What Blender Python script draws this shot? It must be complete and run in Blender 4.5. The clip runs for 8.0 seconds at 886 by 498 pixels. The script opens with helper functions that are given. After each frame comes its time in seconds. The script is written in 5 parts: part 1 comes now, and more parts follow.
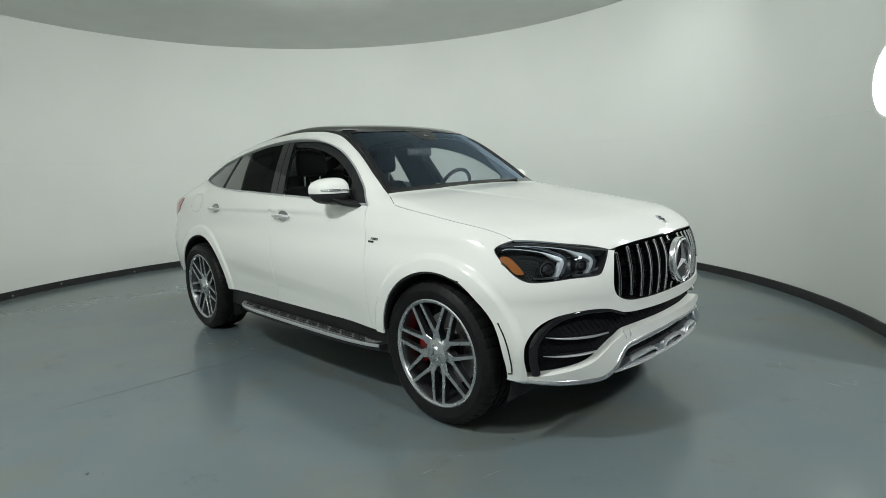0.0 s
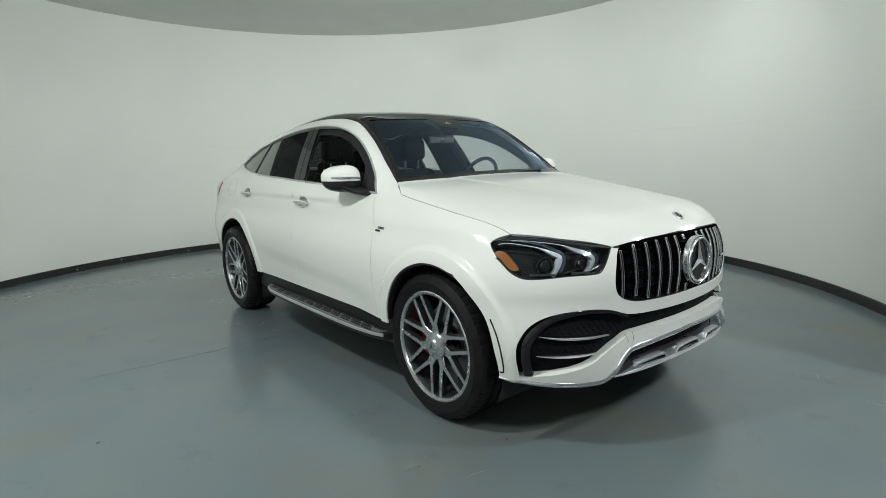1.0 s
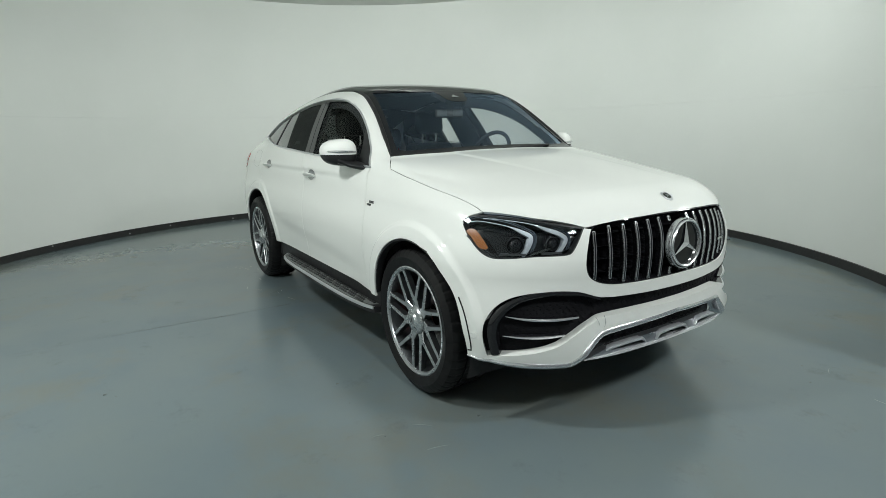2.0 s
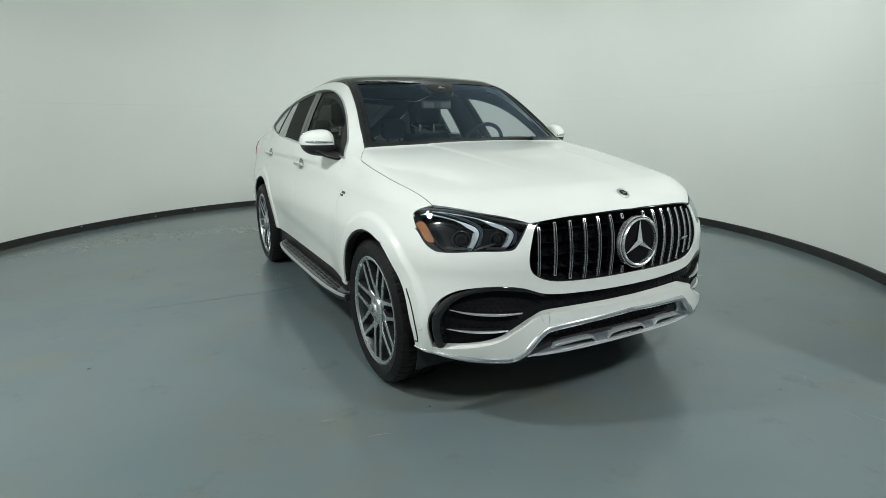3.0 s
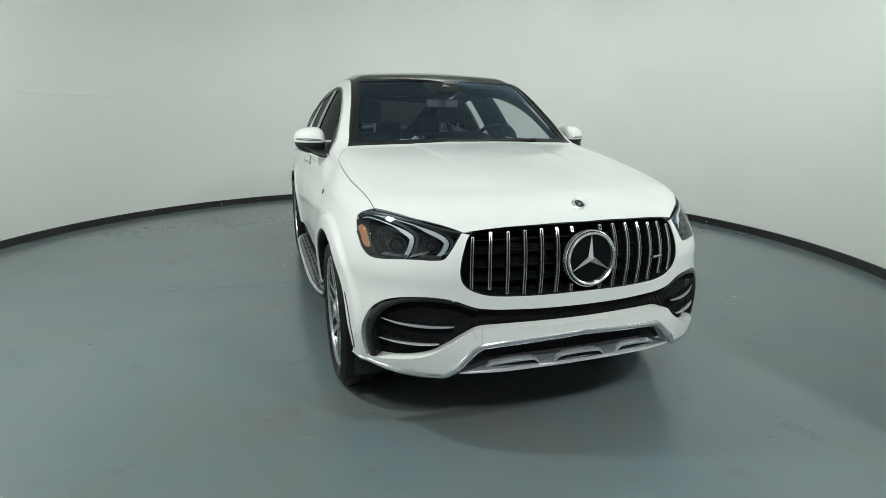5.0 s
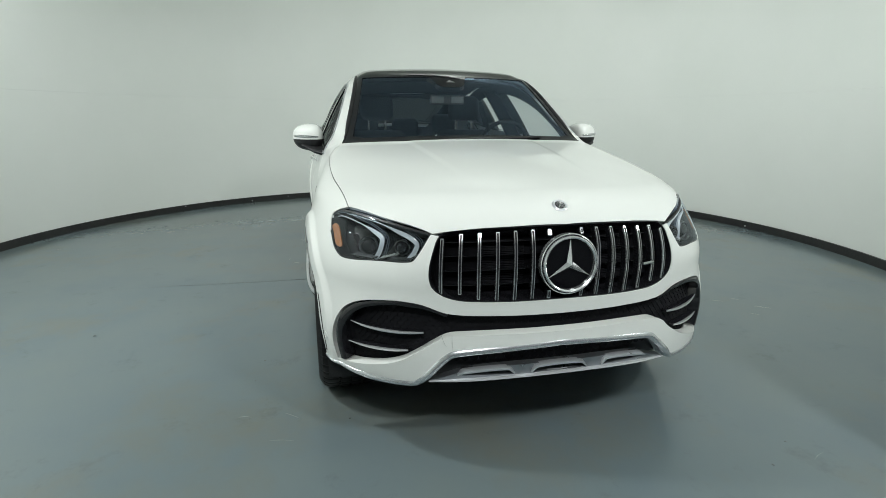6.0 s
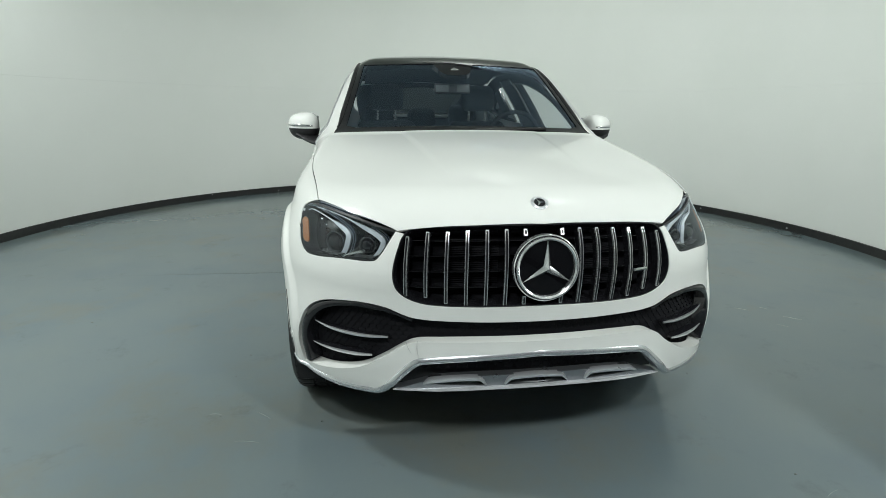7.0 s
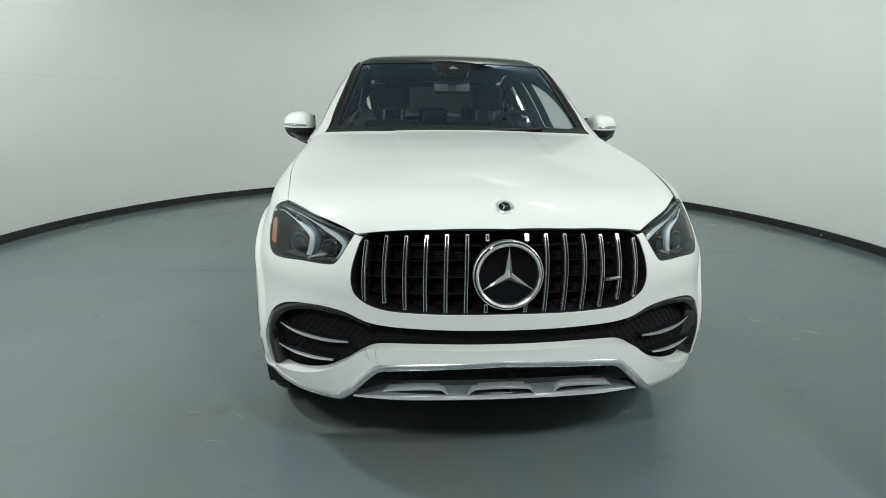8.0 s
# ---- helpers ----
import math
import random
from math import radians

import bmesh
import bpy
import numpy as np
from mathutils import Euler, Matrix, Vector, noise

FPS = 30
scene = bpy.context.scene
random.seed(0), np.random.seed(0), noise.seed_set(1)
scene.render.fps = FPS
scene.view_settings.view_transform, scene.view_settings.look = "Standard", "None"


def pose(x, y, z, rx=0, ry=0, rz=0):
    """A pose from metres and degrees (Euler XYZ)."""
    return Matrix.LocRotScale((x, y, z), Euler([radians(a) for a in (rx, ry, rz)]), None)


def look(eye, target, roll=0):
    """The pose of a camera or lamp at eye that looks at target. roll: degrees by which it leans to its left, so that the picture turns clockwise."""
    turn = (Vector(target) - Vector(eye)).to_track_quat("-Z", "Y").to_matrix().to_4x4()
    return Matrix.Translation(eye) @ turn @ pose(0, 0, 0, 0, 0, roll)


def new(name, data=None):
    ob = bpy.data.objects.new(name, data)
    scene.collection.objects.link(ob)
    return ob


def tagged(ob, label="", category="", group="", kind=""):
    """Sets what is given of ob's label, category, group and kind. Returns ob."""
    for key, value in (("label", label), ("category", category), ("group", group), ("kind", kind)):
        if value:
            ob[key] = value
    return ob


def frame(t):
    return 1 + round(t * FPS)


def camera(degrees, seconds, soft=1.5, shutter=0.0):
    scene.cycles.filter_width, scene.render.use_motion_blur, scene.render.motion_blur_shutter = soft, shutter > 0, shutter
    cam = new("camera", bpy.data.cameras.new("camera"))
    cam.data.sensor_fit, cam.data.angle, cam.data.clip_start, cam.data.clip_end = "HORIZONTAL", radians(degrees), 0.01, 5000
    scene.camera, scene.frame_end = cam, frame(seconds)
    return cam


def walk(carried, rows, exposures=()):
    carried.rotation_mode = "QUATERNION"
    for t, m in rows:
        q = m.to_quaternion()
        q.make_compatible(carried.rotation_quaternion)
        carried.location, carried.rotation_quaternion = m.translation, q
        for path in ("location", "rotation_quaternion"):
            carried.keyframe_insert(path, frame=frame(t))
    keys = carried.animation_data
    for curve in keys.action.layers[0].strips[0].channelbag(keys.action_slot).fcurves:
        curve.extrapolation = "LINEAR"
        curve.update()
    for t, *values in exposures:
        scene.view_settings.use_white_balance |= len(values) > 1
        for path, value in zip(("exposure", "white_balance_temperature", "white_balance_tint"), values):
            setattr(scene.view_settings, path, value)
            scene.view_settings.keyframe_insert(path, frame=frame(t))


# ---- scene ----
cam = camera(78.9, 8.0, soft=0.6)
PATH = [
    (0, (3.405, -2.795, 1.339), (2.019, -1.384, 1.042), -2.6),
    (0.5, (3.489, -2.686, 1.344), (2.034, -1.349, 1.036), -2.0),
    (1, (3.561, -2.528, 1.341), (2.029, -1.287, 1.005), -1.8),
    (1.5, (3.662, -2.375, 1.344), (2.064, -1.237, 0.955), -1.6),
    (3, (4.012, -1.867, 1.362), (2.299, -0.948, 0.894), -0.8),
    (3.5, (4.095, -1.718, 1.371), (2.346, -0.87, 0.902), -0.3),
    (4, (4.193, -1.568, 1.387), (2.405, -0.801, 0.92), -0.3),
    (4.5, (4.179, -1.389, 1.381), (2.362, -0.699, 0.907), -0.0),
    (6, (4.15, -0.915, 1.361), (2.263, -0.461, 0.88), 0.1),
    (6.5, (4.101, -0.758, 1.347), (2.2, -0.379, 0.855), 0.4),
    (7, (4.043, -0.624, 1.344), (2.133, -0.318, 0.837), 0.6),
    (7.5, (4.017, -0.483, 1.348), (2.097, -0.243, 0.843), 0.6),
    (8, (4.008, -0.359, 1.348), (2.082, -0.188, 0.837), 0.7),
]
walk(cam, [(t, look(eye, target, roll)) for t, eye, target, roll in PATH], exposures=[(0.0, -0.16, 6610, 12.2), (1.5, -0.09, 6570, 11.4), (3.0, -0.02, 6500, 10), (8.0, 0.0, 6500, 10)])

# ---- light: a closed studio, lit by unseen lamps added under the ceiling round the car and one lamp on the curved wall ----
world = bpy.data.worlds.new("studio_dark")
scene.world = world
world.use_nodes = True
world.node_tree.nodes["Background"].inputs[0].default_value = (0.6, 0.7, 0.65, 1)
world.node_tree.nodes["Background"].inputs[1].default_value = 0.02
scene.view_settings.exposure = 0.0
LAMP_TINT = (0.940, 1.0, 0.98)
CEILING_Z = 3.40
# added ceiling lamps, all out of view: x, y, z of the face, watts, width, and the point aimed at
LAMPS = [
    ((5.0, -1.3, 3.30), 62, 0.40, (3.4, -0.9, 0.0)),
    ((4.8, 1.3, 3.30), 112, 0.40, (3.2, 0.9, 0.0)),
    ((1.2, -3.1, 3.20), 74, 0.38, (1.0, -2.3, 0.0)),
    ((1.6, 1.0, 3.28), 17, 0.60, (0.2, 4.2, 1.2)),
    ((0.95, 2.2, 3.30), 24, 0.70, (-2.6, 4.0, 1.4)),
    ((-0.8, -2.9, 3.25), 19, 0.80, (-2.6, -4.2, 1.2)),
    ((-1.2, 0.4, 3.32), 72, 0.80, (-4.6, 2.4, 0.8)),
]
for at, watts, size, aim in LAMPS:
    data = bpy.data.lights.new("added_lamp", "AREA")
    data.shape, data.size, data.energy, data.color = "DISK", size * 0.9, watts, LAMP_TINT
    new("lamp_light", data).matrix_world = look(at, aim) @ pose(0, 0, -0.015)


# ---- materials ----
def material(name):
    m = bpy.data.materials.new(name)
    m.use_nodes = True
    return m, m.node_tree.nodes, m.node_tree.links, m.node_tree.nodes["Principled BSDF"]


def noise_tex(nodes, links, scale, detail=4.0, rough=0.55, kind="Object"):
    co, n = nodes.new("ShaderNodeTexCoord"), nodes.new("ShaderNodeTexNoise")
    n.inputs["Scale"].default_value, n.inputs["Detail"].default_value, n.inputs["Roughness"].default_value = scale, detail, rough
    links.new(co.outputs[kind], n.inputs["Vector"])
    return n.outputs["Fac"]


def ramp(nodes, links, fac, stops):
    r = nodes.new("ShaderNodeValToRGB")
    while len(r.color_ramp.elements) < len(stops):
        r.color_ramp.elements.new(0.5)
    for e, (at, c) in zip(r.color_ramp.elements, stops):
        e.position, e.color = at, (*c, 1) if len(c) == 3 else c
    links.new(fac, r.inputs[0])
    return r.outputs[0]


def bump(nodes, links, bsdf, fac, strength, distance):
    b = nodes.new("ShaderNodeBump")
    b.inputs["Strength"].default_value, b.inputs["Distance"].default_value = strength, distance
    links.new(fac, b.inputs["Height"])
    links.new(b.outputs[0], bsdf.inputs["Normal"])


def plain(name, colour, rough, metal=0.0, coat=0.0, grain=0.0, scale=120.0, relief=0.0, spec=0.5):
    """A surface of one colour with fine grain in colour, gloss and relief."""
    m, nodes, links, b = material(name)
    b.inputs["Metallic"].default_value, b.inputs["Specular IOR Level"].default_value = metal, spec
    b.inputs["Coat Weight"].default_value, b.inputs["Coat Roughness"].default_value = coat, 0.04
    f = noise_tex(nodes, links, scale)
    g = grain or 0.06
    links.new(ramp(nodes, links, f, [(0.25, [c * (1 - g) for c in colour]), (0.75, [min(1, c * (1 + g)) for c in colour])]), b.inputs["Base Color"])
    r = [(0.2, (rough * 0.85,) * 3), (0.8, (min(1, rough * 1.15),) * 3)]
    links.new(ramp(nodes, links, noise_tex(nodes, links, scale * 0.15), r), b.inputs["Roughness"])
    if relief:
        bump(nodes, links, b, f, 0.4, relief)
    return m


def glass(name, tint, see, sheen=(0.9, 0.95, 0.95), least=0.022, most=0.90):
    """A thin pane: tinted see-through with a mirror gloss that grows at a glancing angle."""
    m, nodes, links, b = material(name)
    nodes.remove(b)
    t, g, mix, fr = nodes.new("ShaderNodeBsdfTransparent"), nodes.new("ShaderNodeBsdfGlossy"), nodes.new("ShaderNodeMixShader"), nodes.new("ShaderNodeLayerWeight")
    power, scaled = nodes.new("ShaderNodeMath"), nodes.new("ShaderNodeMath")
    t.inputs[0].default_value = (*[c * see for c in tint], 1)
    g.inputs["Color"].default_value, g.inputs["Roughness"].default_value = (*sheen, 1), 0.01
    fr.inputs["Blend"].default_value = 0.5
    power.operation, power.inputs[1].default_value = "POWER", 4.0
    scaled.operation, scaled.inputs[1].default_value, scaled.inputs[2].default_value = "MULTIPLY_ADD", most, least
    links.new(fr.outputs["Facing"], power.inputs[0])
    links.new(power.outputs[0], scaled.inputs[0])
    links.new(scaled.outputs[0], mix.inputs[0])
    links.new(t.outputs[0], mix.inputs[1])
    links.new(g.outputs[0], mix.inputs[2])
    links.new(mix.outputs[0], nodes["Material Output"].inputs[0])
    return m


def lamp_glow(name, colour, strength):
    m, nodes, links, b = material(name)
    b.inputs["Base Color"].default_value = (0.8, 0.8, 0.8, 1)
    b.inputs["Emission Color"].default_value, b.inputs["Emission Strength"].default_value = (*colour, 1), strength
    return m


def wall_paint():
    m, nodes, links, b = material("matt wall paint")
    big = noise_tex(nodes, links, 0.9, 5)
    links.new(ramp(nodes, links, big, [(0.3, (0.77, 0.795, 0.755)), (0.7, (0.80, 0.82, 0.785))]), b.inputs["Base Color"])
    b.inputs["Roughness"].default_value = 0.75
    b.inputs["Specular IOR Level"].default_value = 0.3
    bump(nodes, links, b, noise_tex(nodes, links, 260), 0.15, 0.002)
    return m


def epoxy():
    """Grey floor coating: cloudy tone, fine dirt, roller texture, half gloss."""
    m, nodes, links, b = material("grey epoxy floor")
    cloud, dirt, fine = noise_tex(nodes, links, 1.1, 6), noise_tex(nodes, links, 7, 8, 0.7), noise_tex(nodes, links, 90, 3)
    base = ramp(nodes, links, cloud, [(0.3, (0.124, 0.162, 0.180)), (0.5, (0.137, 0.173, 0.183)), (0.7, (0.145, 0.178, 0.180))])
    spots = ramp(nodes, links, dirt, [(0.62, (1, 1, 1)), (0.85, (0.93, 0.93, 0.91))])
    mul = nodes.new("ShaderNodeMix")
    mul.data_type, mul.blend_type = "RGBA", "MULTIPLY"
    mul.inputs["Factor"].default_value = 1.0
    links.new(base, mul.inputs["A"])
    links.new(spots, mul.inputs["B"])
    # worn beige stains in broad patches, and small dark smudges
    worn, smudge = noise_tex(nodes, links, 0.75, 9, 0.68), noise_tex(nodes, links, 3.2, 9, 0.75)
    stain = nodes.new("ShaderNodeMix")
    stain.data_type = "RGBA"
    links.new(ramp(nodes, links, worn, [(0.50, (0, 0, 0)), (0.66, (0.95, 0.95, 0.95))]), stain.inputs["Factor"])
    links.new(mul.outputs["Result"], stain.inputs["A"])
    stain.inputs["B"].default_value = (0.152, 0.166, 0.148, 1)
    dark = nodes.new("ShaderNodeMix")
    dark.data_type, dark.blend_type = "RGBA", "MULTIPLY"
    dark.inputs["Factor"].default_value = 1.0
    links.new(stain.outputs["Result"], dark.inputs["A"])
    links.new(ramp(nodes, links, smudge, [(0.58, (1, 1, 1)), (0.74, (0.80, 0.79, 0.76))]), dark.inputs["B"])
    links.new(dark.outputs["Result"], b.inputs["Base Color"])
    links.new(ramp(nodes, links, dirt, [(0.35, (0.20,) * 3), (0.75, (0.24,) * 3)]), b.inputs["Roughness"])
    bump(nodes, links, b, fine, 0.02, 0.001)
    return m


def pearl():
    m, nodes, links, b = material("white pearl paint")
    f = noise_tex(nodes, links, 900, 2)
    links.new(ramp(nodes, links, f, [(0.3, (0.77, 0.78, 0.75)), (0.7, (0.815, 0.825, 0.795))]), b.inputs["Base Color"])
    links.new(ramp(nodes, links, noise_tex(nodes, links, 5, 4), [(0.3, (0.46,) * 3), (0.7, (0.52,) * 3)]), b.inputs["Roughness"])
    b.inputs["Specular IOR Level"].default_value = 0.25
    b.inputs["Coat Weight"].default_value, b.inputs["Coat Roughness"].default_value = 0.75, 0.10
    return m


def tyre_rubber():
    m, nodes, links, b = material("tyre rubber")
    f = noise_tex(nodes, links, 30, 6)
    links.new(ramp(nodes, links, f, [(0.3, (0.008, 0.008, 0.009)), (0.7, (0.013, 0.013, 0.013))]), b.inputs["Base Color"])
    links.new(ramp(nodes, links, f, [(0.3, (0.34,) * 3), (0.7, (0.50,) * 3)]), b.inputs["Roughness"])
    b.inputs["Specular IOR Level"].default_value = 0.15
    bump(nodes, links, b, noise_tex(nodes, links, 400), 0.2, 0.001)
    return m


WALL, FLOOR, PAINT, RUBBER = wall_paint(), epoxy(), pearl(), tyre_rubber()
CEIL = plain("grey ceiling board", (0.68, 0.70, 0.665), 0.85, grain=0.04, scale=2.0)
SKIRT = plain("black skirting", (0.018, 0.018, 0.018), 0.45, grain=0.3, scale=30)
GLOSSBLACK = plain("gloss black", (0.011, 0.011, 0.013), 0.08, coat=0.15, spec=0.4)
ROOFGLASS = plain("black roof glass", (0.005, 0.007, 0.006), 0.05, spec=0.22)
BLACKGLASS = plain("black emblem glass", (0.004, 0.004, 0.005), 0.03, spec=0.35)
SATIN = plain("satin black plastic", (0.018, 0.018, 0.019), 0.42, grain=0.2, scale=300, relief=0.0004, spec=0.28)
DEEPBLACK = plain("dull black grille plastic", (0.018, 0.018, 0.020), 0.35, grain=0.2, scale=300, spec=0.25)
MESHBLACK = plain("matt black mesh plastic", (0.009, 0.009, 0.011), 0.6, grain=0.2, scale=300, spec=0.10)
VOIDBLACK = plain("dull black grille back", (0.004, 0.004, 0.005), 0.8, grain=0.2, scale=300, spec=0.04)
LINER = plain("wheel arch felt", (0.018, 0.018, 0.019), 0.9, grain=0.3, scale=200)
CHROME = plain("chrome", (0.72, 0.73, 0.74), 0.07, metal=1.0)
SILVER = plain("satin silver", (0.70, 0.71, 0.73), 0.30, metal=0.80, grain=0.015, scale=60)
BRIGHT = plain("polished silver trim", (0.80, 0.81, 0.83), 0.25, metal=0.6, grain=0.015, scale=60)
LIPSILVER = plain("satin silver moulding", (0.66, 0.675, 0.70), 0.24, metal=0.86, grain=0.015, scale=60)
POLISHED = plain("polished chrome", (0.86, 0.87, 0.88), 0.20, metal=0.88, grain=0.01, scale=90)
DARKSILVER = plain("grey wheel lacquer", (0.095, 0.10, 0.107), 0.32, metal=0.8, coat=0.3)
MACHINED = plain("machined alloy", (0.54, 0.555, 0.57), 0.28, metal=0.9, grain=0.02, scale=80)
STEEL = plain("brake disc steel", (0.34, 0.33, 0.32), 0.35, metal=1.0, grain=0.15, scale=60)
RED = plain("red caliper lacquer", (0.62, 0.012, 0.016), 0.25, coat=0.5)
AMBER = plain("amber reflector", (0.30, 0.095, 0.016), 0.2, coat=0.3)
TAILRED = plain("tail lamp red", (0.35, 0.02, 0.02), 0.15, coat=0.8)
LEATHER = plain("black leather", (0.012, 0.0125, 0.014), 0.55, grain=0.1, scale=60, spec=0.14)
DASH = plain("dark dashboard", (0.016, 0.017, 0.019), 0.6, grain=0.2, scale=250, spec=0.25)
HEADLINER = plain("dark headliner", (0.012, 0.013, 0.015), 0.9, scale=300)
LIGHTBAR = plain("frosted light guide", (0.66, 0.70, 0.75), 0.12, coat=1.0)
LENS = glass("clear lamp lens", (0.97, 0.99, 1.0), 0.97, (0.85, 0.93, 1.0), 0.03, 0.45)
# blue sheen and raised least gloss put a bluish reflected haze on the pane
SCREEN = glass("windscreen glass", (0.94, 0.97, 0.98), 0.77, (0.50, 0.66, 0.90), 0.125)
CLEARGLASS = glass("door glass", (0.97, 0.99, 0.98), 0.97, (0.5, 0.53, 0.53), 0.006, 0.3)
POST = plain("bright post", (0.95, 0.95, 0.94), 0.12, metal=0.9)
REARGLASS = glass("rear window glass", (0.60, 0.68, 0.68), 0.05, (0.55, 0.58, 0.58), 0.010, 0.3)
MIRROR = plain("mirror glass", (0.85, 0.86, 0.86), 0.02, metal=1.0)
SEAM = plain("dirty floor joint", (0.085, 0.100, 0.100), 0.8, grain=0.4, scale=40)
GREYBADGE = plain("badge grey", (0.10, 0.10, 0.105), 0.3, metal=0.6)
GREYGLASS = plain("grey tinted glass", (0.055, 0.062, 0.058), 0.06, coat=0.8)
STEPGREY = plain("grey rubber treads", (0.18, 0.19, 0.185), 0.5, metal=0.1, grain=0.2)
CUPGREY = plain("handle recess lacquer", (0.62, 0.63, 0.63), 0.18, metal=0.6)
GAPGREY = plain("grey joint gap shade", (0.07, 0.072, 0.07), 0.7, grain=0.2)
SKIDGREY = plain("brushed silver plate", (0.32, 0.33, 0.35), 0.30, metal=0.9, grain=0.02, scale=60)
MIRRORPAD = plain("grey mirror housing", (0.20, 0.21, 0.205), 0.4)
WHITELAC = plain("white lacquer", (0.80, 0.82, 0.80), 0.4)
JOINTGREY = plain("grey paint joint", (0.36, 0.37, 0.36), 0.5)
SCUFF = plain("pale floor scuff", (0.158, 0.190, 0.190), 0.35, grain=0.4, scale=60)


# ---- mesh tools ----
def part(name, data, mats, parent=None, label=""):
    """Links one mesh (a bmesh or a mesh) as an object under a thing or part."""
    if isinstance(data, bmesh.types.BMesh):
        me = bpy.data.meshes.new(name)
        data.to_mesh(me)
        data.free()
    else:
        me = data
    for m in mats if isinstance(mats, (list, tuple)) else [mats]:
        me.materials.append(m)
    ob = new(name, me)
    ob.parent = parent
    return tagged(ob, label) if label else ob


def smooth(bm, degrees=40):
    for f in bm.faces:
        f.smooth = True
    for e in bm.edges:
        if len(e.link_faces) == 2 and e.calc_face_angle(0) > radians(degrees):
            e.smooth = False
    return bm


def box(sx, sy, sz, bevel=0.0, at=(0, 0, 0), seg=2):
    bm = bmesh.new()
    bmesh.ops.create_cube(bm, size=1.0)
    for v in bm.verts:
        v.co = Vector((v.co.x * sx, v.co.y * sy, v.co.z * sz))
    if bevel:
        bmesh.ops.bevel(bm, geom=bm.edges[:], offset=bevel, segments=seg, affect="EDGES", profile=0.5)
    for v in bm.verts:
        v.co += Vector(at)
    return smooth(bm)


def join(*parts):
    """One bmesh out of several."""
    out = bmesh.new()
    for b in parts:
        me = bpy.data.meshes.new("tmp")
        b.to_mesh(me)
        b.free()
        out.from_mesh(me)
        bpy.data.meshes.remove(me)
    return out


def turned(profile, n=64, a0=0.0, a1=360.0):
    """A profile of (radius, along) turned about the y axis."""
    bm = bmesh.new()
    full = abs(a1 - a0 - 360) < 1e-6
    rings = []
    for i in range(n if full else n + 1):
        a = radians(a0 + (a1 - a0) * i / n)
        rings.append([bm.verts.new((r * math.cos(a), y, r * math.sin(a))) for r, y in profile])
    for i in range(n):
        p, q = rings[i], rings[(i + 1) % len(rings)]
        for j in range(len(profile) - 1):
            bm.faces.new((p[j], p[j + 1], q[j + 1], q[j]))
    bmesh.ops.remove_doubles(bm, verts=bm.verts[:], dist=1e-5)
    bmesh.ops.recalc_face_normals(bm, faces=bm.faces[:])
    return smooth(bm, 30)


def sweep(points, section, closed=False, ups=None, scale=None):
    """A section of (side, up) drawn along a line of points; ups gives the outward way at each point."""
    pts = [Vector(p) for p in points]
    n = len(pts)
    bm = bmesh.new()
    rings = []
    for i, p in enumerate(pts):
        a = pts[(i - 1) % n] if closed or i else pts[0]
        b = pts[(i + 1) % n] if closed or i < n - 1 else pts[-1]
        t = (b - a).normalized()
        u = Vector(ups[i]) if ups is not None else Vector((0, 0, 1))
        u = (u - t * u.dot(t)).normalized()
        s = t.cross(u)
        k = scale[i] if scale is not None else 1.0
        rings.append([bm.verts.new(p + s * (q[0] * k) + u * (q[1] * k)) for q in section])
    m = len(section)
    for i in range(n if closed else n - 1):
        p, q = rings[i], rings[(i + 1) % n]
        for j in range(m):
            bm.faces.new((p[j], p[(j + 1) % m], q[(j + 1) % m], q[j]))
    if not closed:
        bm.faces.new(rings[0])
        bm.faces.new(rings[-1][::-1])
    bmesh.ops.recalc_face_normals(bm, faces=bm.faces[:])
    return smooth(bm, 50)


def oval(w, h, n=10):
    return [(w / 2 * math.cos(2 * math.pi * i / n), h / 2 * math.sin(2 * math.pi * i / n)) for i in range(n)]


def spline(points, closed=True, gap=0.02):
    """A smooth line through points (any length of tuple); a point wrapped in a list is a sharp corner."""
    flat = [np.array(p[0] if isinstance(p, list) else p, float) for p in points]
    sharp = [isinstance(p, list) for p in points]
    n = len(flat)
    out = []
    for i in range(n if closed else n - 1):
        p1, p2 = flat[i], flat[(i + 1) % n]
        p0 = flat[i - 1] if (closed or i) and not sharp[i] else 2 * p1 - p2
        p3 = flat[(i + 2) % n] if (closed or i + 2 < n) and not sharp[(i + 1) % n] else 2 * p2 - p1
        d = np.linalg.norm(p2 - p1)
        # tangents held to the chord's length, so that uneven spacing does not overshoot
        t1 = (p2 - p0) * d / max(np.linalg.norm(p2 - p1) + np.linalg.norm(p1 - p0), 1e-9)
        t2 = (p3 - p1) * d / max(np.linalg.norm(p3 - p2) + np.linalg.norm(p2 - p1), 1e-9)
        k = max(1, int(math.ceil(d / gap)))
        for j in range(k):
            s = j / k
            out.append((2 * s ** 3 - 3 * s ** 2 + 1) * p1 + (s ** 3 - 2 * s ** 2 + s) * t1 + (3 * s ** 2 - 2 * s ** 3) * p2 + (s ** 3 - s ** 2) * t2)
    if not closed:
        out.append(flat[-1])
    return np.array(out)


def inside(poly, pts):
    x, y = pts[:, 0], pts[:, 1]
    c = np.zeros(len(pts), bool)
    q = np.roll(poly, 1, axis=0)
    for (x1, y1), (x2, y2) in zip(poly, q):
        if y1 != y2:
            c ^= ((y1 > y) != (y2 > y)) & (x < (x2 - x1) * (y - y1) / (y2 - y1) + x1)
    return c


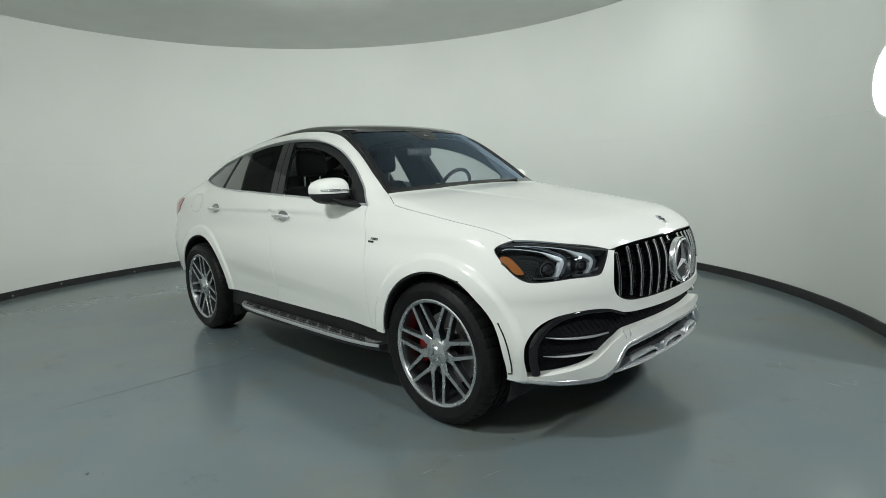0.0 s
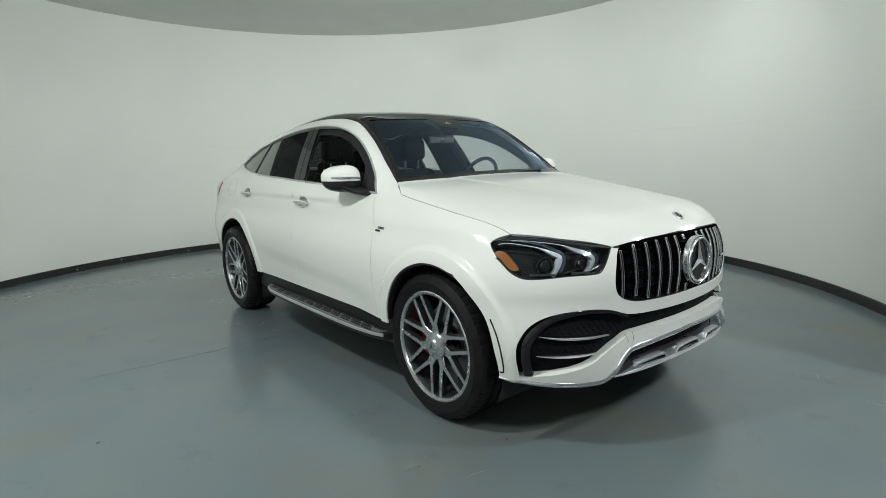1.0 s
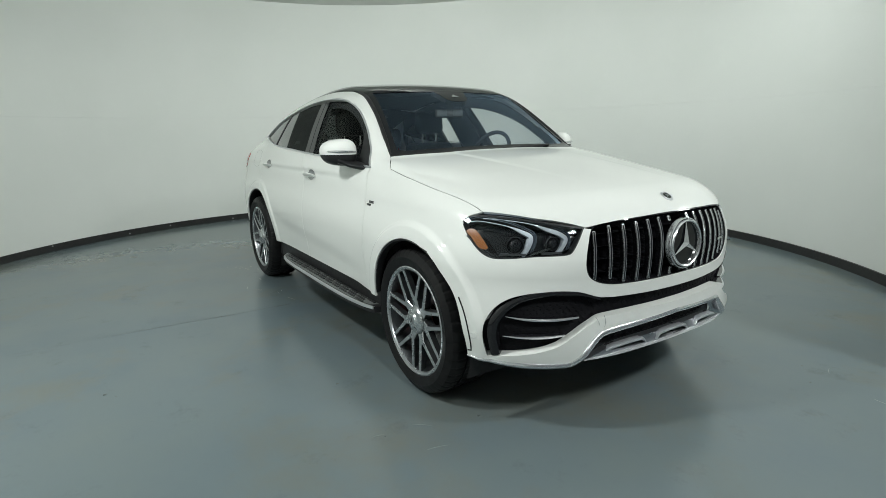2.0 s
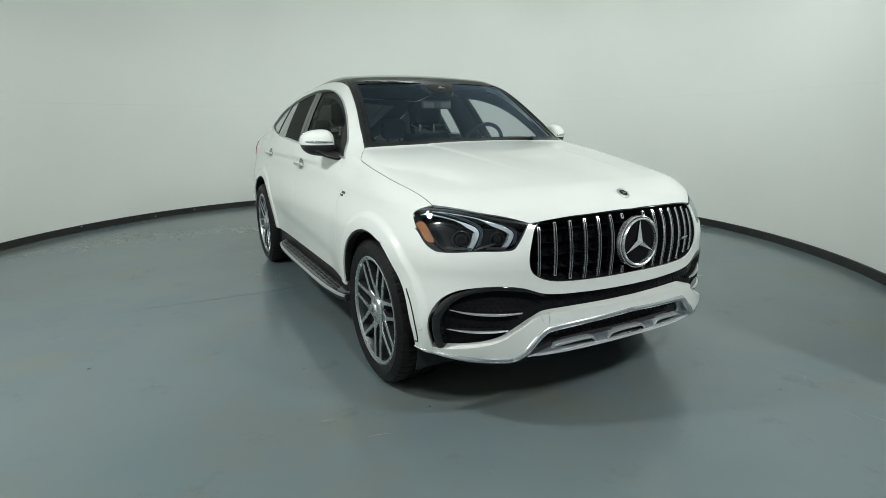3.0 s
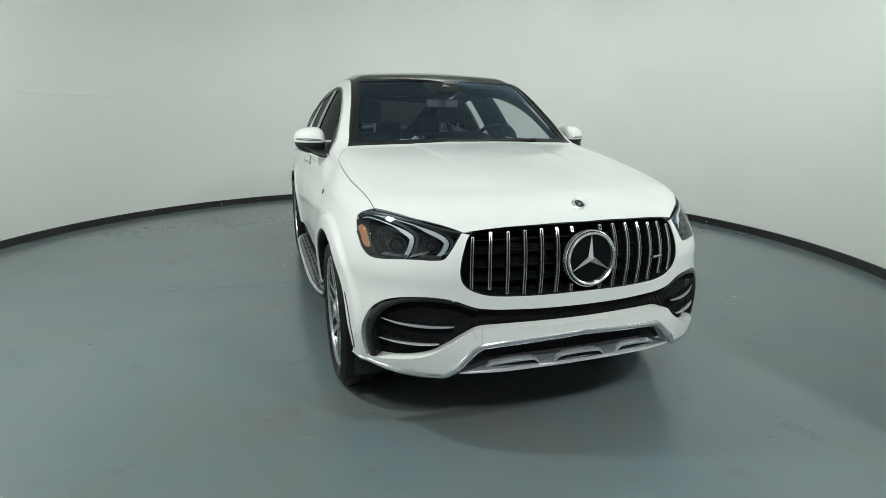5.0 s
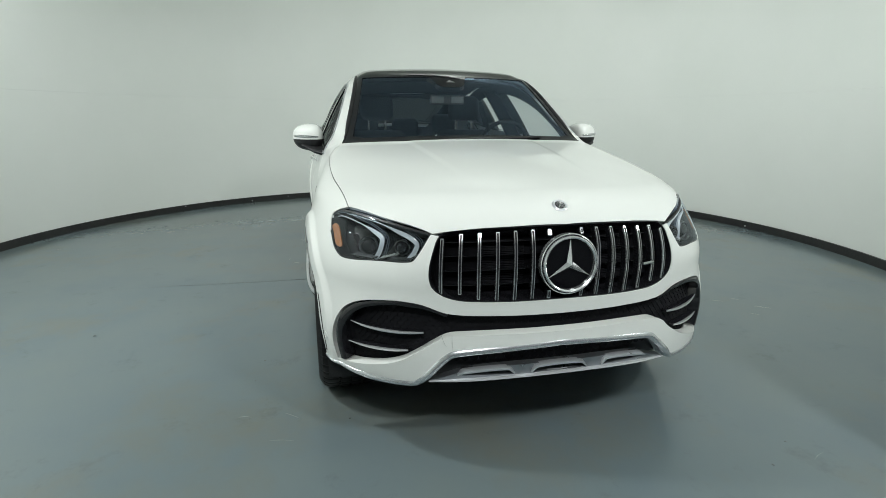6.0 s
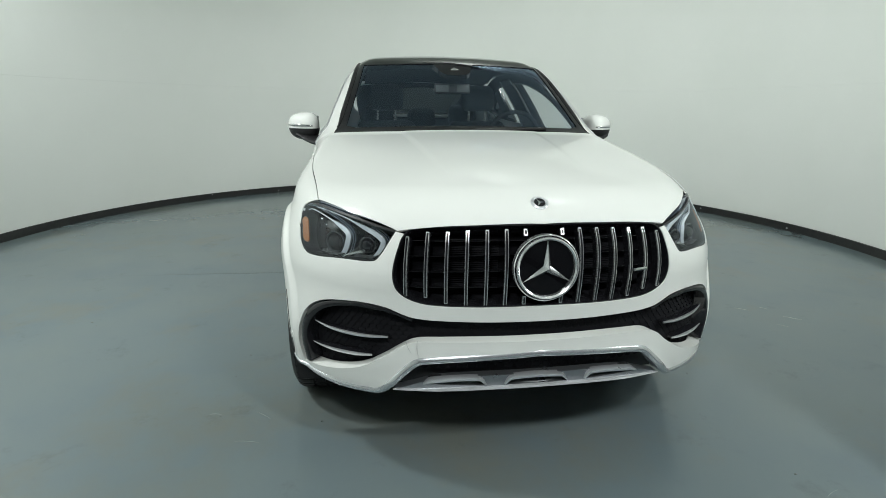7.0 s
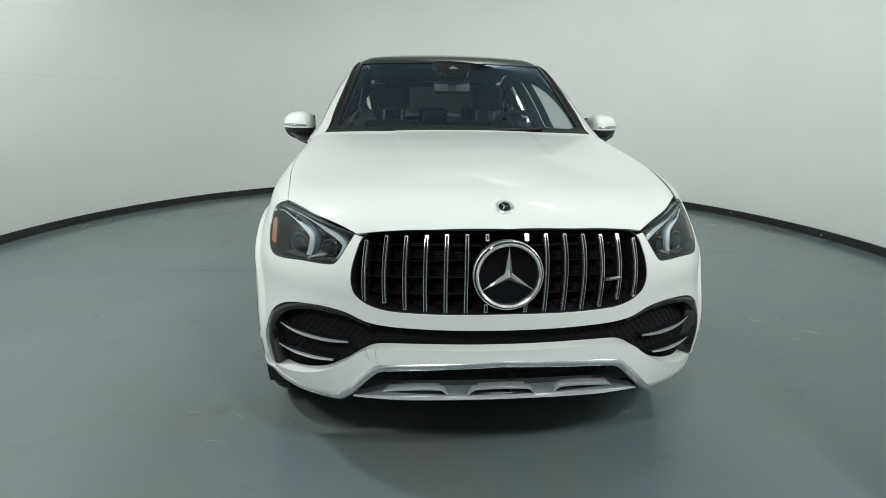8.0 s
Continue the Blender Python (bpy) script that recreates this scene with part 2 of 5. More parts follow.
def nearest(poly, pts):
    d = np.full(len(pts), 9.0)
    for a, b in zip(poly, np.roll(poly, -1, axis=0)):
        ab = b - a
        t = np.clip(((pts - a) @ ab) / max(ab @ ab, 1e-12), 0, 1)
        d = np.minimum(d, np.linalg.norm(pts - a - t[:, None] * ab, axis=1))
    return d


# ways of looking at the form: plane coordinates to rays and back
NOSE_AXIS = 1.2


def to_flat(p, view):
    p = np.asarray(p, float)
    if view == "side":
        return p[:, [0, 2]]
    if view == "top":
        return p[:, [0, 1]]
    if view == "hood":
        return np.stack([p[:, 0] * math.cos(0.6) - p[:, 2] * math.sin(0.6), p[:, 1]], 1)
    return np.stack([np.degrees(np.arctan2(p[:, 1], p[:, 0] - NOSE_AXIS)) / 57.3, p[:, 2]], 1)


def rays(q, view):
    o, z = np.ones(len(q)), np.zeros(len(q))
    if view == "side":
        return np.stack([q[:, 0], -1.6 * o, q[:, 1]], 1), np.stack([z, o, z], 1)
    if view == "top":
        return np.stack([q[:, 0], q[:, 1], 2.4 * o], 1), np.stack([z, z, -o], 1)
    if view == "hood":
        u, d = np.array([math.cos(0.6), 0, -math.sin(0.6)]), np.array([-math.sin(0.6), 0, -math.cos(0.6)])
        return q[:, :1] * u + q[:, 1:] * np.array([0, 1, 0]) - d * 2.2, o[:, None] * d
    if view == "tail":
        way = np.stack([np.cos(q[:, 0]), -np.sin(q[:, 0]), z], 1)
        return np.stack([-NOSE_AXIS + z, z, q[:, 1]], 1) - way * 1.9, way
    a = q[:, 0]
    way = -np.stack([np.cos(a), np.sin(a), z], 1)
    return np.stack([NOSE_AXIS + z, z, q[:, 1]], 1) - way * 1.9, way


def lay(flat, view, lift=0.0):
    """Points of a plane view laid onto the form, with their normals."""
    o, d = rays(np.asarray(flat, float), view)
    p = skin(o, d)
    bad = np.isnan(p[:, 0])
    if bad.any():
        good = np.flatnonzero(~bad)
        for i in np.flatnonzero(bad):
            p[i] = p[good[np.argmin(np.sum((np.asarray(flat)[good] - np.asarray(flat)[i]) ** 2, 1))]]
    n = outward(p)
    return p + n * lift, n


def other_side(p):
    """Points of the right side taken over to the left."""
    p = np.asarray(p, float)
    return np.stack([p[:, 0], -p[:, 1] * (1 + LEFT_WIDE * step(1.05, 1.75, p[:, 0])), p[:, 2] + LEFT_HIGH * step(1.2, 1.7, p[:, 0]) * step(0.86, 1.0, p[:, 2])], 1)


def panel(outline, view, holes=(), grid=0.035, thick=0.014, lift=0.0, shut=0.0013, soft=0.006, flip=False, push=None, folds=()):
    """A sheet cut from the form: outline and holes are closed plane lines; the edge is turned in over a soft radius.
    shut: how far the edge stands back for the joint. push: (x, y, z arrays) -> extra lift. flip: the other side of the car.
    folds: lines along sharp bends of the form, which get points of their own."""
    loops = [np.asarray(outline)] + [np.asarray(h) for h in holes]
    edge, ring = [], []
    for k, lp in enumerate(loops):
        area = 0.5 * np.sum(lp[:, 0] * np.roll(lp[:, 1], -1) - np.roll(lp[:, 0], -1) * lp[:, 1])
        t = np.roll(lp, -1, 0) - np.roll(lp, 1, 0)
        t /= np.maximum(np.linalg.norm(t, axis=1, keepdims=True), 1e-9)
        inw = np.stack([-t[:, 1], t[:, 0]], 1) * (1 if area > 0 else -1) * (1 if k == 0 else -1)
        edge.append(lp + inw * shut)
        ring.append(lp + inw * (shut + soft))
    ring = np.concatenate(ring)
    lo, hi = loops[0].min(0), loops[0].max(0)
    gx, gy = np.meshgrid(np.arange(lo[0], hi[0], grid), np.arange(lo[1], hi[1], grid * 0.87))
    gx = gx + (np.arange(gx.shape[0]) % 2)[:, None] * grid / 2
    inner = np.stack([gx.ravel(), gy.ravel()], 1)

    def within(pts, gap):
        ok = inside(edge[0], pts)
        for e in edge[1:]:
            ok &= ~inside(e, pts)
        for e in edge:
            ok &= nearest(e, pts) > gap
        return ok
    ring = ring[within(ring, soft * 0.7)]
    inner = inner[within(inner, soft + grid * 0.35)]
    if len(folds):
        line = np.concatenate([np.asarray(f) for f in folds])
        line = line[within(line, soft * 1.6)]
        far = np.min(np.hypot(inner[:, None, 0] - line[None, :, 0], inner[:, None, 1] - line[None, :, 1]), 1) if len(line) and len(inner) else np.full(len(inner), 9.0)
        inner = np.concatenate([inner[far > 0.011], line])
    pts, cons = [], []
    for e in edge:
        k = len(pts)
        pts += [tuple(q) for q in e]
        cons += [(k + i, k + (i + 1) % len(e)) for i in range(len(e))]
    pts += [tuple(q) for q in ring] + [tuple(q) for q in inner]
    from mathutils.geometry import delaunay_2d_cdt
    res = delaunay_2d_cdt([Vector(q) for q in pts], cons, [], 0, 1e-6)
    co, tri = np.array([tuple(v) for v in res[0]]), np.array([list(f) for f in res[2]])
    mid = co[tri].mean(1)
    ok = inside(edge[0], mid)
    for e in edge[1:]:
        ok &= ~inside(e, mid)
    tri = tri[ok]
    used, inv = np.unique(tri, return_inverse=True)
    co, tri = co[used], inv.reshape(tri.shape)
    p, n = lay(co, view, lift)
    if push is not None:
        p = p + n * push(p)[:, None]
    # facing
    a, b, c = p[tri[:, 0]], p[tri[:, 1]], p[tri[:, 2]]
    turn = np.einsum("ij,ij->i", np.cross(b - a, c - a), n[tri].mean(1)) < 0
    tri[turn] = tri[turn][:, ::-1]
    count = {}
    for t in tri:
        for i in range(3):
            count[(t[i], t[(i + 1) % 3])] = 1
    rim = [e for e in count if (e[1], e[0]) not in count]
    onrim = np.zeros(len(p), bool)
    for i, j in rim:
        onrim[[i, j]] = True
    top = p - n * (0.0018 * onrim)[:, None]
    back = {}
    verts = [tuple(v) for v in top]
    for i in np.flatnonzero(onrim):
        back[i] = len(verts)
        verts.append(tuple(p[i] - n[i] * thick))
    faces = [tuple(int(k) for k in t) for t in tri] + [(int(j), int(i), back[i], back[j]) for i, j in rim]
    norm = [n[k] for t in tri for k in t]
    for i, j in rim:
        e, w = p[j] - p[i], n[i]
        s = np.cross(e, w)
        norm += [s / max(np.linalg.norm(s), 1e-9)] * 4
    norm = np.array(norm)
    if flip:
        verts = [tuple(v) for v in other_side(verts)]
        k, out, nn = 0, [], []
        for f in faces:
            out.append(f[::-1])
            nn += [norm[k + i] * (1, -1, 1) for i in range(len(f))][::-1]
            k += len(f)
        faces, norm = out, np.array(nn)
    me = bpy.data.meshes.new("panel")
    me.from_pydata(verts, [], faces)
    me.polygons.foreach_set("use_smooth", [True] * len(faces))
    me.normals_split_custom_set([tuple(v) for v in norm])
    return me


def both(half, sharp_ends=True):
    """A line of half a symmetric outline, from the middle outwards and back to the middle, made whole."""
    h = np.asarray(half)
    return np.concatenate([h, (h[::-1] * (1, -1))[1:-1] if abs(h[0, 1]) < 1e-9 else h[::-1] * (1, -1)])


def nose(half, gap=0.012, closed=False):
    """A half outline of (degrees round the nose, height), from the middle outwards and back, made whole."""
    q = spline([[(p[0][0] / 57.3, p[0][1])] if isinstance(p, list) else (p[0] / 57.3, p[1]) for p in half], closed, gap)
    if closed:
        return q
    m = (q[::-1] * (-1, 1))
    return np.concatenate([q, m[1:-1]])


def strip(line, view, section, lift=0.0, closed=False, flip=False, scale=None, push=None):
    """A moulding laid along a plane line on the form."""
    p, n = lay(line, view, lift)
    if push is not None:
        p = p + n * push(p)[:, None]
    if flip:
        p, n = other_side(p), n * (1, -1, 1)
    return sweep(p, section, closed, n, scale)


# ---- the car's form: one smooth solid from which every panel is taken ----
AXLE_F, AXLE_R, HUB_Z = 1.4675, -1.4675, 0.387
# wheel openings: middle x, middle z, radius
ARCH_F, ARCH_R = (1.512, 0.412, 0.418), (-1.400, 0.395, 0.462)


def curve(xs, ys):
    """A smooth curve through a few heights (natural cubic spline), held flat past the ends."""
    xs, ys = np.array(xs, float), np.array(ys, float)
    n, h = len(xs), np.diff(xs)
    a = np.eye(n)
    b = np.zeros(n)
    for i in range(1, n - 1):
        a[i, i - 1:i + 2] = h[i - 1], 2 * (h[i - 1] + h[i]), h[i]
        b[i] = 6 * ((ys[i + 1] - ys[i]) / h[i] - (ys[i] - ys[i - 1]) / h[i - 1])
    m = np.linalg.solve(a, b)

    def at(x):
        x = np.clip(x, xs[0], xs[-1])
        i = np.clip(np.searchsorted(xs, x) - 1, 0, n - 2)
        d, l, r = h[i], x - xs[i], xs[i + 1] - x
        return (m[i] * r ** 3 + m[i + 1] * l ** 3) / (6 * d) + (ys[i] / d - m[i] * d / 6) * r + (ys[i + 1] / d - m[i + 1] * d / 6) * l
    return at


def step(a, b, x):
    s = np.clip((x - a) / (b - a), 0, 1)
    return s * s * (3 - 2 * s)


def smax(a, b, k):
    return np.maximum(a, b) + np.maximum(k - np.abs(a - b), 0) ** 2 / (4 * k)


def smin(a, b, k):
    return -smax(-a, -b, k)


LEFT_WIDE = 0.026  # the left front corner stands a little further out
LEFT_HIGH = 0.004
SIDE_W = curve([0.20, 0.40, 0.56, 0.74, 0.86, 0.96, 1.05, 1.13, 1.25], [0.875, 0.907, 0.925, 0.935, 0.922, 0.897, 0.882, 0.858, 0.812])
NOSE_X = curve([0.25, 0.38, 0.55, 0.70, 0.84, 0.93, 1.00, 1.06, 1.15], [2.310, 2.335, 2.345, 2.362, 2.368, 2.350, 2.320, 2.27, 2.16])
HOOD_Z = curve([-2.60, -2.30, -1.90, -1.30, -0.4, 0.60, 0.90, 1.10, 1.40, 1.75, 2.05, 2.22, 2.30, 2.36], [1.00, 1.110, 1.205, 1.248, 1.250, 1.246, 1.228, 1.216, 1.191, 1.149, 1.100, 1.060, 1.032, 0.990])
HOOD_C = curve([0.60, 0.95, 1.40, 1.90, 2.20, 2.36], [0.01, 0.040, 0.115, 0.180, 0.170, 0.14])
ROOF_Z = curve([-3.40, -2.62, -2.45, -2.30, -2.00, -1.60, -1.10, -0.60, -0.15, 0.20, 0.40, 0.52, 0.80, 1.08, 1.25, 2.60],
               [0.10, 0.95, 1.120, 1.195, 1.292, 1.452, 1.606, 1.692, 1.712, 1.682, 1.642, 1.588, 1.410, 1.215, 1.097, 0.15])
GLASS_W = curve([-2.50, -2.10, -1.60, -1.00, -0.30, 0.40, 0.80, 1.20], [0.66, 0.75, 0.835, 0.872, 0.880, 0.872, 0.845, 0.80])


def solid(p):
    """Below nought inside the car's outer form, above it outside; about metres near the skin."""
    x, y, z = p[..., 0], np.abs(p[..., 1]), p[..., 2]
    y = np.where(p[..., 1] > 0, y / (1 + LEFT_WIDE * step(1.05, 1.75, x)), y)
    # lower body: plan outline that rounds off at nose and tail
    w, nx = SIDE_W(z) - 0.020 * step(0.98, 1.10, z) * step(0.75, 1.15, x), NOSE_X(z)
    nf = 3.6 - 0.7 * step(0.72, 0.98, z) + 1.2 * step(0.72, 0.45, z)
    af, ar = nx - 1.3, 1.31 - 0.10 * step(0.8, 0.3, z)
    u, v = np.maximum(x - 1.3, 0) / af, np.maximum(-1.3 - x, 0) / ar
    g = u ** nf + v ** 5.0 + (y / w) ** 2 - 1
    slope = np.sqrt((nf * u ** (nf - 1) / af) ** 2 + (5.0 * v ** 4.0 / ar) ** 2 + (2 * y / w ** 2) ** 2 + 0.2)
    side = g / slope
    for cx, cz, cr in (ARCH_F, ARCH_R):
        r = np.hypot(x - cx, z - cz) - cr
        side = side - (0.016 if cx > 0 else 0.012) * step(0.092, 0.060, r) - (0.022 if cx > 0 else 0.005) * step(0.42, 0.02, r)
    fold = 0.640 - 0.057 * x
    side = side + 0.009 * step(fold + 0.012, fold - 0.10, z) * step(0.34, 0.46, z) * step(1.02, 0.62, np.abs(x))
    top = HOOD_Z(x) - HOOD_C(x) * y ** 2 - 0.16 * np.maximum(y - 0.66, 0) ** 2
    top = top + np.where(p[..., 1] > 0, LEFT_HIGH * step(0.30, 0.65, y) * step(1.2, 1.7, x), 0)
    crease = 0.360 - 0.10 * (x - 1.2)
    top = top + 0.0055 * step(crease + 0.022, crease - 0.022, y) * step(2.15, 1.15, x)
    low = smax(side, (z - top) * 0.95, 0.062 + 0.05 * step(1.6, 2.1, x))
    # cabin: windscreen, roof and tail over leaning sides
    roof = ROOF_Z(x + 0.22 * y ** 2 * step(-0.2, 0.45, x)) - (0.035 + 0.06 * step(0.45, -0.2, x)) * y ** 2
    lean = GLASS_W(x) - 0.34 * np.maximum(z - 1.10, 0) - 0.34 * np.maximum(z - 1.10, 0) ** 2 - 1.2 * np.maximum(1.10 - z, 0)
    cabin = np.maximum(smax((z - roof) * 0.88, (y - lean) * 0.92, 0.085), 1.0 - z)
    return smin(low, cabin, 0.035 + 0.11 * step(-1.35, -2.0, x))


def skin(origin, way, reach=3.0):
    """Where rays from outside first meet the skin; rays that miss give not-a-number."""
    o, d = np.asarray(origin, float), np.asarray(way, float)
    o, d = np.broadcast_arrays(o, d)
    n = len(o)
    lo, hi, hit = np.zeros(n), np.full(n, np.nan), np.zeros(n, bool)
    for s in np.linspace(0, reach, 181)[1:]:
        inside = (solid(o + d * s) < 0) & ~hit
        hi[inside] = s
        hit |= inside
        lo[~hit] = s
    hi[~hit] = reach
    for _ in range(26):
        mid = (lo + hi) / 2
        inside = solid(o + d * mid[:, None]) < 0
        hi, lo = np.where(inside, mid, hi), np.where(inside, lo, mid)
    p = o + d * hi[:, None]
    p[~hit] = np.nan
    return p


def outward(p):
    e = 2e-3
    n = np.stack([solid(p + np.eye(3)[i] * e) - solid(p - np.eye(3)[i] * e) for i in range(3)], -1)
    return n / np.linalg.norm(n, axis=-1, keepdims=True)


# ---- the room: a round white wall that opens towards the camera's side, closed by unseen straight walls ----
ROOM_C, ROOM_A, ROOM_B = (-0.913, 0.050), 4.50, 4.29
A_END, A_START = 17.0, 280.0  # degrees at which the round part goes over into straight walls
SEAM_Z = 1.62


def wall_line(r_extra=0.0, n=120):
    """The plan of the wall's inner face, from one end round to the other."""
    out = []
    for i in range(n + 1):
        a = radians(A_END + (A_START - A_END) * i / n)
        out.append((ROOM_C[0] + (ROOM_A + r_extra) * math.cos(a), ROOM_C[1] + (ROOM_B + r_extra) * math.sin(a)))
    s, e = out[0], out[-1]
    return [(7.2 + r_extra, s[1] + 0.0)] + out + [(7.2 + r_extra, e[1])]


def wall_band(z0, z1, t0=0.0, t1=0.15, n=120):
    bm = bmesh.new()
    a, b = wall_line(t0, n), wall_line(t1, n)
    grid = [[bm.verts.new((x, y, z)) for x, y in line] for line, z in ((a, z0), (a, z1), (b, z1), (b, z0))]
    k = len(a)
    for i in range(k):
        for j in range(4):
            p, q = grid[j], grid[(j + 1) % 4]
            bm.faces.new((p[i], p[(i + 1) % k], q[(i + 1) % k], q[i]))
    bmesh.ops.recalc_face_normals(bm, faces=bm.faces[:])
    # unseen faces past x 3.6 take the dark stand-in colour
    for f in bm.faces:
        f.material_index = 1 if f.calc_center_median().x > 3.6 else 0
    return smooth(bm, 30)


# dark colour on unseen walls stands for an unlit opening, to darken reflections
DARKOPENING = plain("dark grey opening stand-in", (0.16, 0.17, 0.19), 0.7, grain=0.05, scale=3)
lower = tagged(part("wall_lower", wall_band(0.0, SEAM_Z - 0.0005), [WALL, DARKOPENING]), "white matt lower wall curving round the studio", "wall", kind="structure")
upper = tagged(part("wall_upper", wall_band(SEAM_Z + 0.0005, CEILING_Z), [WALL, DARKOPENING]), "white matt upper wall curving up to the ceiling", "wall", kind="structure")
tagged(part("baseboard", wall_band(0.0, 0.085, -0.022, -0.001), [SKIRT, SKIRT]), "glossy black skirting along the curved wall", "baseboard", kind="structure")

bm = bmesh.new()
bmesh.ops.create_grid(bm, x_segments=2, y_segments=2, size=1.0)
for v in bm.verts:
    v.co = Vector((v.co.x * 7.2 + 1.0, v.co.y * 6.0, 0))
ext = bmesh.ops.extrude_face_region(bm, geom=bm.faces[:])
for v in ext["geom"]:
    if isinstance(v, bmesh.types.BMVert):
        v.co.z -= 0.15
bmesh.ops.recalc_face_normals(bm, faces=bm.faces[:])
floor = tagged(part("floor", bm, FLOOR), "half-gloss grey epoxy floor with scuffs and stains", "floor", kind="structure")
tagged(part("ceiling", box(14.4, 12.0, 0.15, 0, (1.0, 0, CEILING_Z + 0.077)), CEIL), "flat grey ceiling board above the curved wall", "ceiling", kind="structure")

# a joint across the floor, cracked in places
joint = spline([(-0.48, -4.1), (-0.47, -2.4), (-0.42, -1.4), (-0.42, -0.9), (-0.58, 1.0), (-0.86, 3.0), (-1.04, 4.6)], False, 0.05)
random.seed(4)
pts = [(x + random.uniform(-0.006, 0.006), y, 0.0006) for x, y in joint]
wid = [random.choice((0.5, 0.9, 1.6, 2.4)) * (1.0 if -1.6 < p[1] < -0.9 else 0.7 if -2.2 < p[1] < 0 or p[1] > 0 else 0.25) for p in pts]
tagged(part("floor_joint", sweep(pts, [(-0.0014, 0), (0.0014, 0), (0.0014, 0.0005), (-0.0014, 0.0005)], scale=wid), SEAM), "thin dark cracked joint across the floor", "floor joint", kind="structure")


def added_lamp(at, size, aim):
    """An added, unseen round lamp head on a short stem from the ceiling, turned to what it lights."""
    th = tagged(new("added_lamp"), "added round lamp below the ceiling, out of view", "lamp", "ceiling lamps")
    th.matrix_world = pose(at[0], at[1], CEILING_Z)
    r = size / 2
    turn = pose(0, 0, at[2] - CEILING_Z) @ look((0, 0, 0), Vector(aim) - Vector(at))
    head = turned([(0.0, 0.05), (r * 0.9, 0.05), (r, 0.035), (r + 0.012, -0.005), (r + 0.012, -0.012), (r - 0.005, -0.012), (r - 0.008, 0.0), (0.0, 0.0)], 40)
    glow = turned([(0.0, -0.004), (r - 0.012, -0.004), (r - 0.012, 0.002), (0.0, 0.002)], 40)
    for b in (head, glow):
        for v in b.verts:
            v.co = turn @ Vector((v.co.x, -v.co.z, v.co.y))
    part("lamp_head", head, SATIN, th)
    part("diffuser", glow, GLOW, th)
    if at[2] < CEILING_Z - 0.1:
        part("stem", sweep([(0, 0, 0), (0, 0, at[2] - CEILING_Z + 0.03)], oval(0.03, 0.03, 10), ups=[(1, 0, 0)] * 2), SATIN, th)


GLOW = lamp_glow("lamp diffuser", (0.93, 1.0, 0.98), 5.0)
for at, watts, size, aim in LAMPS:
    added_lamp(at, size, aim)

# the round lamp on the wall
def wall_lamp(x, y, z, turn, r, glow):
    """A round lamp whose back lies on the wall; turn: the way into the room, in degrees."""
    spot = tagged(new("wall_lamp"), "large round white lamp glowing on the white wall", "lamp", "wall lamps")
    spot.matrix_world = pose(x, y, z, 0, 0, turn - 90)
    part("housing", turned([(0.0, 0.0), (r - 0.01, 0.0), (r, 0.01), (r, 0.09), (r - 0.01, 0.10), (r - 0.03, 0.10), (r - 0.03, 0.085), (0.0, 0.085)], 48), WHITELAC, spot)
    part("diffuser", turned([(0.0, 0.088), (r - 0.032, 0.088), (r - 0.032, 0.10), (r * 0.7, 0.118), (0.0, 0.125)], 48), glow, spot)


WALLGLOW = lamp_glow("wall lamp diffuser", (0.93, 1.0, 0.98), 20.0)
SIDEGLOW = lamp_glow("side lamp diffuser", (0.93, 1.0, 0.98), 45.0)
a = radians(28.0)
wall_lamp(ROOM_C[0] + (ROOM_A - 0.002) * math.cos(a), ROOM_C[1] + (ROOM_B - 0.002) * math.sin(a), 1.80, 28.0 + 180, 0.27, WALLGLOW)
for x in (0.20, 0.72):
    wall_lamp(x, wall_line()[-1][1] + 0.002, 2.50, 90, 0.045, SIDEGLOW)

# pale scuffs and tyre marks
random.seed(21)
bm = bmesh.new()
for cx, cy, n, turn in [(-1.9, -1.05, 7, 10), (1.85, -1.24, 3, 80), (-0.9, -1.0, 6, 15), (2.9, 0.9, 4, 130), (1.0, 2.2, 5, 30)]:
    for _ in range(n):
        x, y, a = cx + random.gauss(0, 0.16), cy + random.gauss(0, 0.10), radians(turn + random.gauss(0, 25))
        long, wide = random.uniform(0.02, 0.11), random.uniform(0.0012, 0.005)
        line = [(x + math.cos(a) * long * t + math.sin(a) * 0.02 * t * t, y + math.sin(a) * long * t, 0.0004) for t in np.linspace(0, 1, 6)]
        piece = sweep(line, [(-wide / 2, -0.0004), (wide / 2, -0.0004), (wide / 2, 0.0002), (-wide / 2, 0.0002)], scale=[0.2, 0.8, 1.0, random.uniform(0.3, 1), 0.7, 0.1])
        me = bpy.data.meshes.new("t")
        piece.to_mesh(me)
        piece.free()
        bm.from_mesh(me)
        bpy.data.meshes.remove(me)
tagged(part("floor_scuffs", bm, SCUFF), "pale thin scuffs and tyre marks on the grey floor", "scuff marks", kind="stuff")

# small pale clips along the skirting
for d in (146, 158, 171, 186, 199, 207, 221, 128, 112, 96):
    a = radians(d)
    ob = tagged(part("skirting_clip", turned([(0.0, 0.0), (0.011, 0.0), (0.011, 0.004), (0.008, 0.008), (0.0, 0.009)], 16), CUPGREY), "small pale round clip on the black skirting", "clip", "skirting clips")
    inner = Vector((math.cos(a) / ROOM_A, math.sin(a) / ROOM_B, 0)).normalized()
    spot = Vector((ROOM_C[0] + ROOM_A * math.cos(a), ROOM_C[1] + ROOM_B * math.sin(a), 0.03 + 0.02 * (d % 3))) - inner * 0.022
    ob.matrix_world = Matrix.Translation(spot) @ (-inner).to_track_quat("Y", "Z").to_matrix().to_4x4()

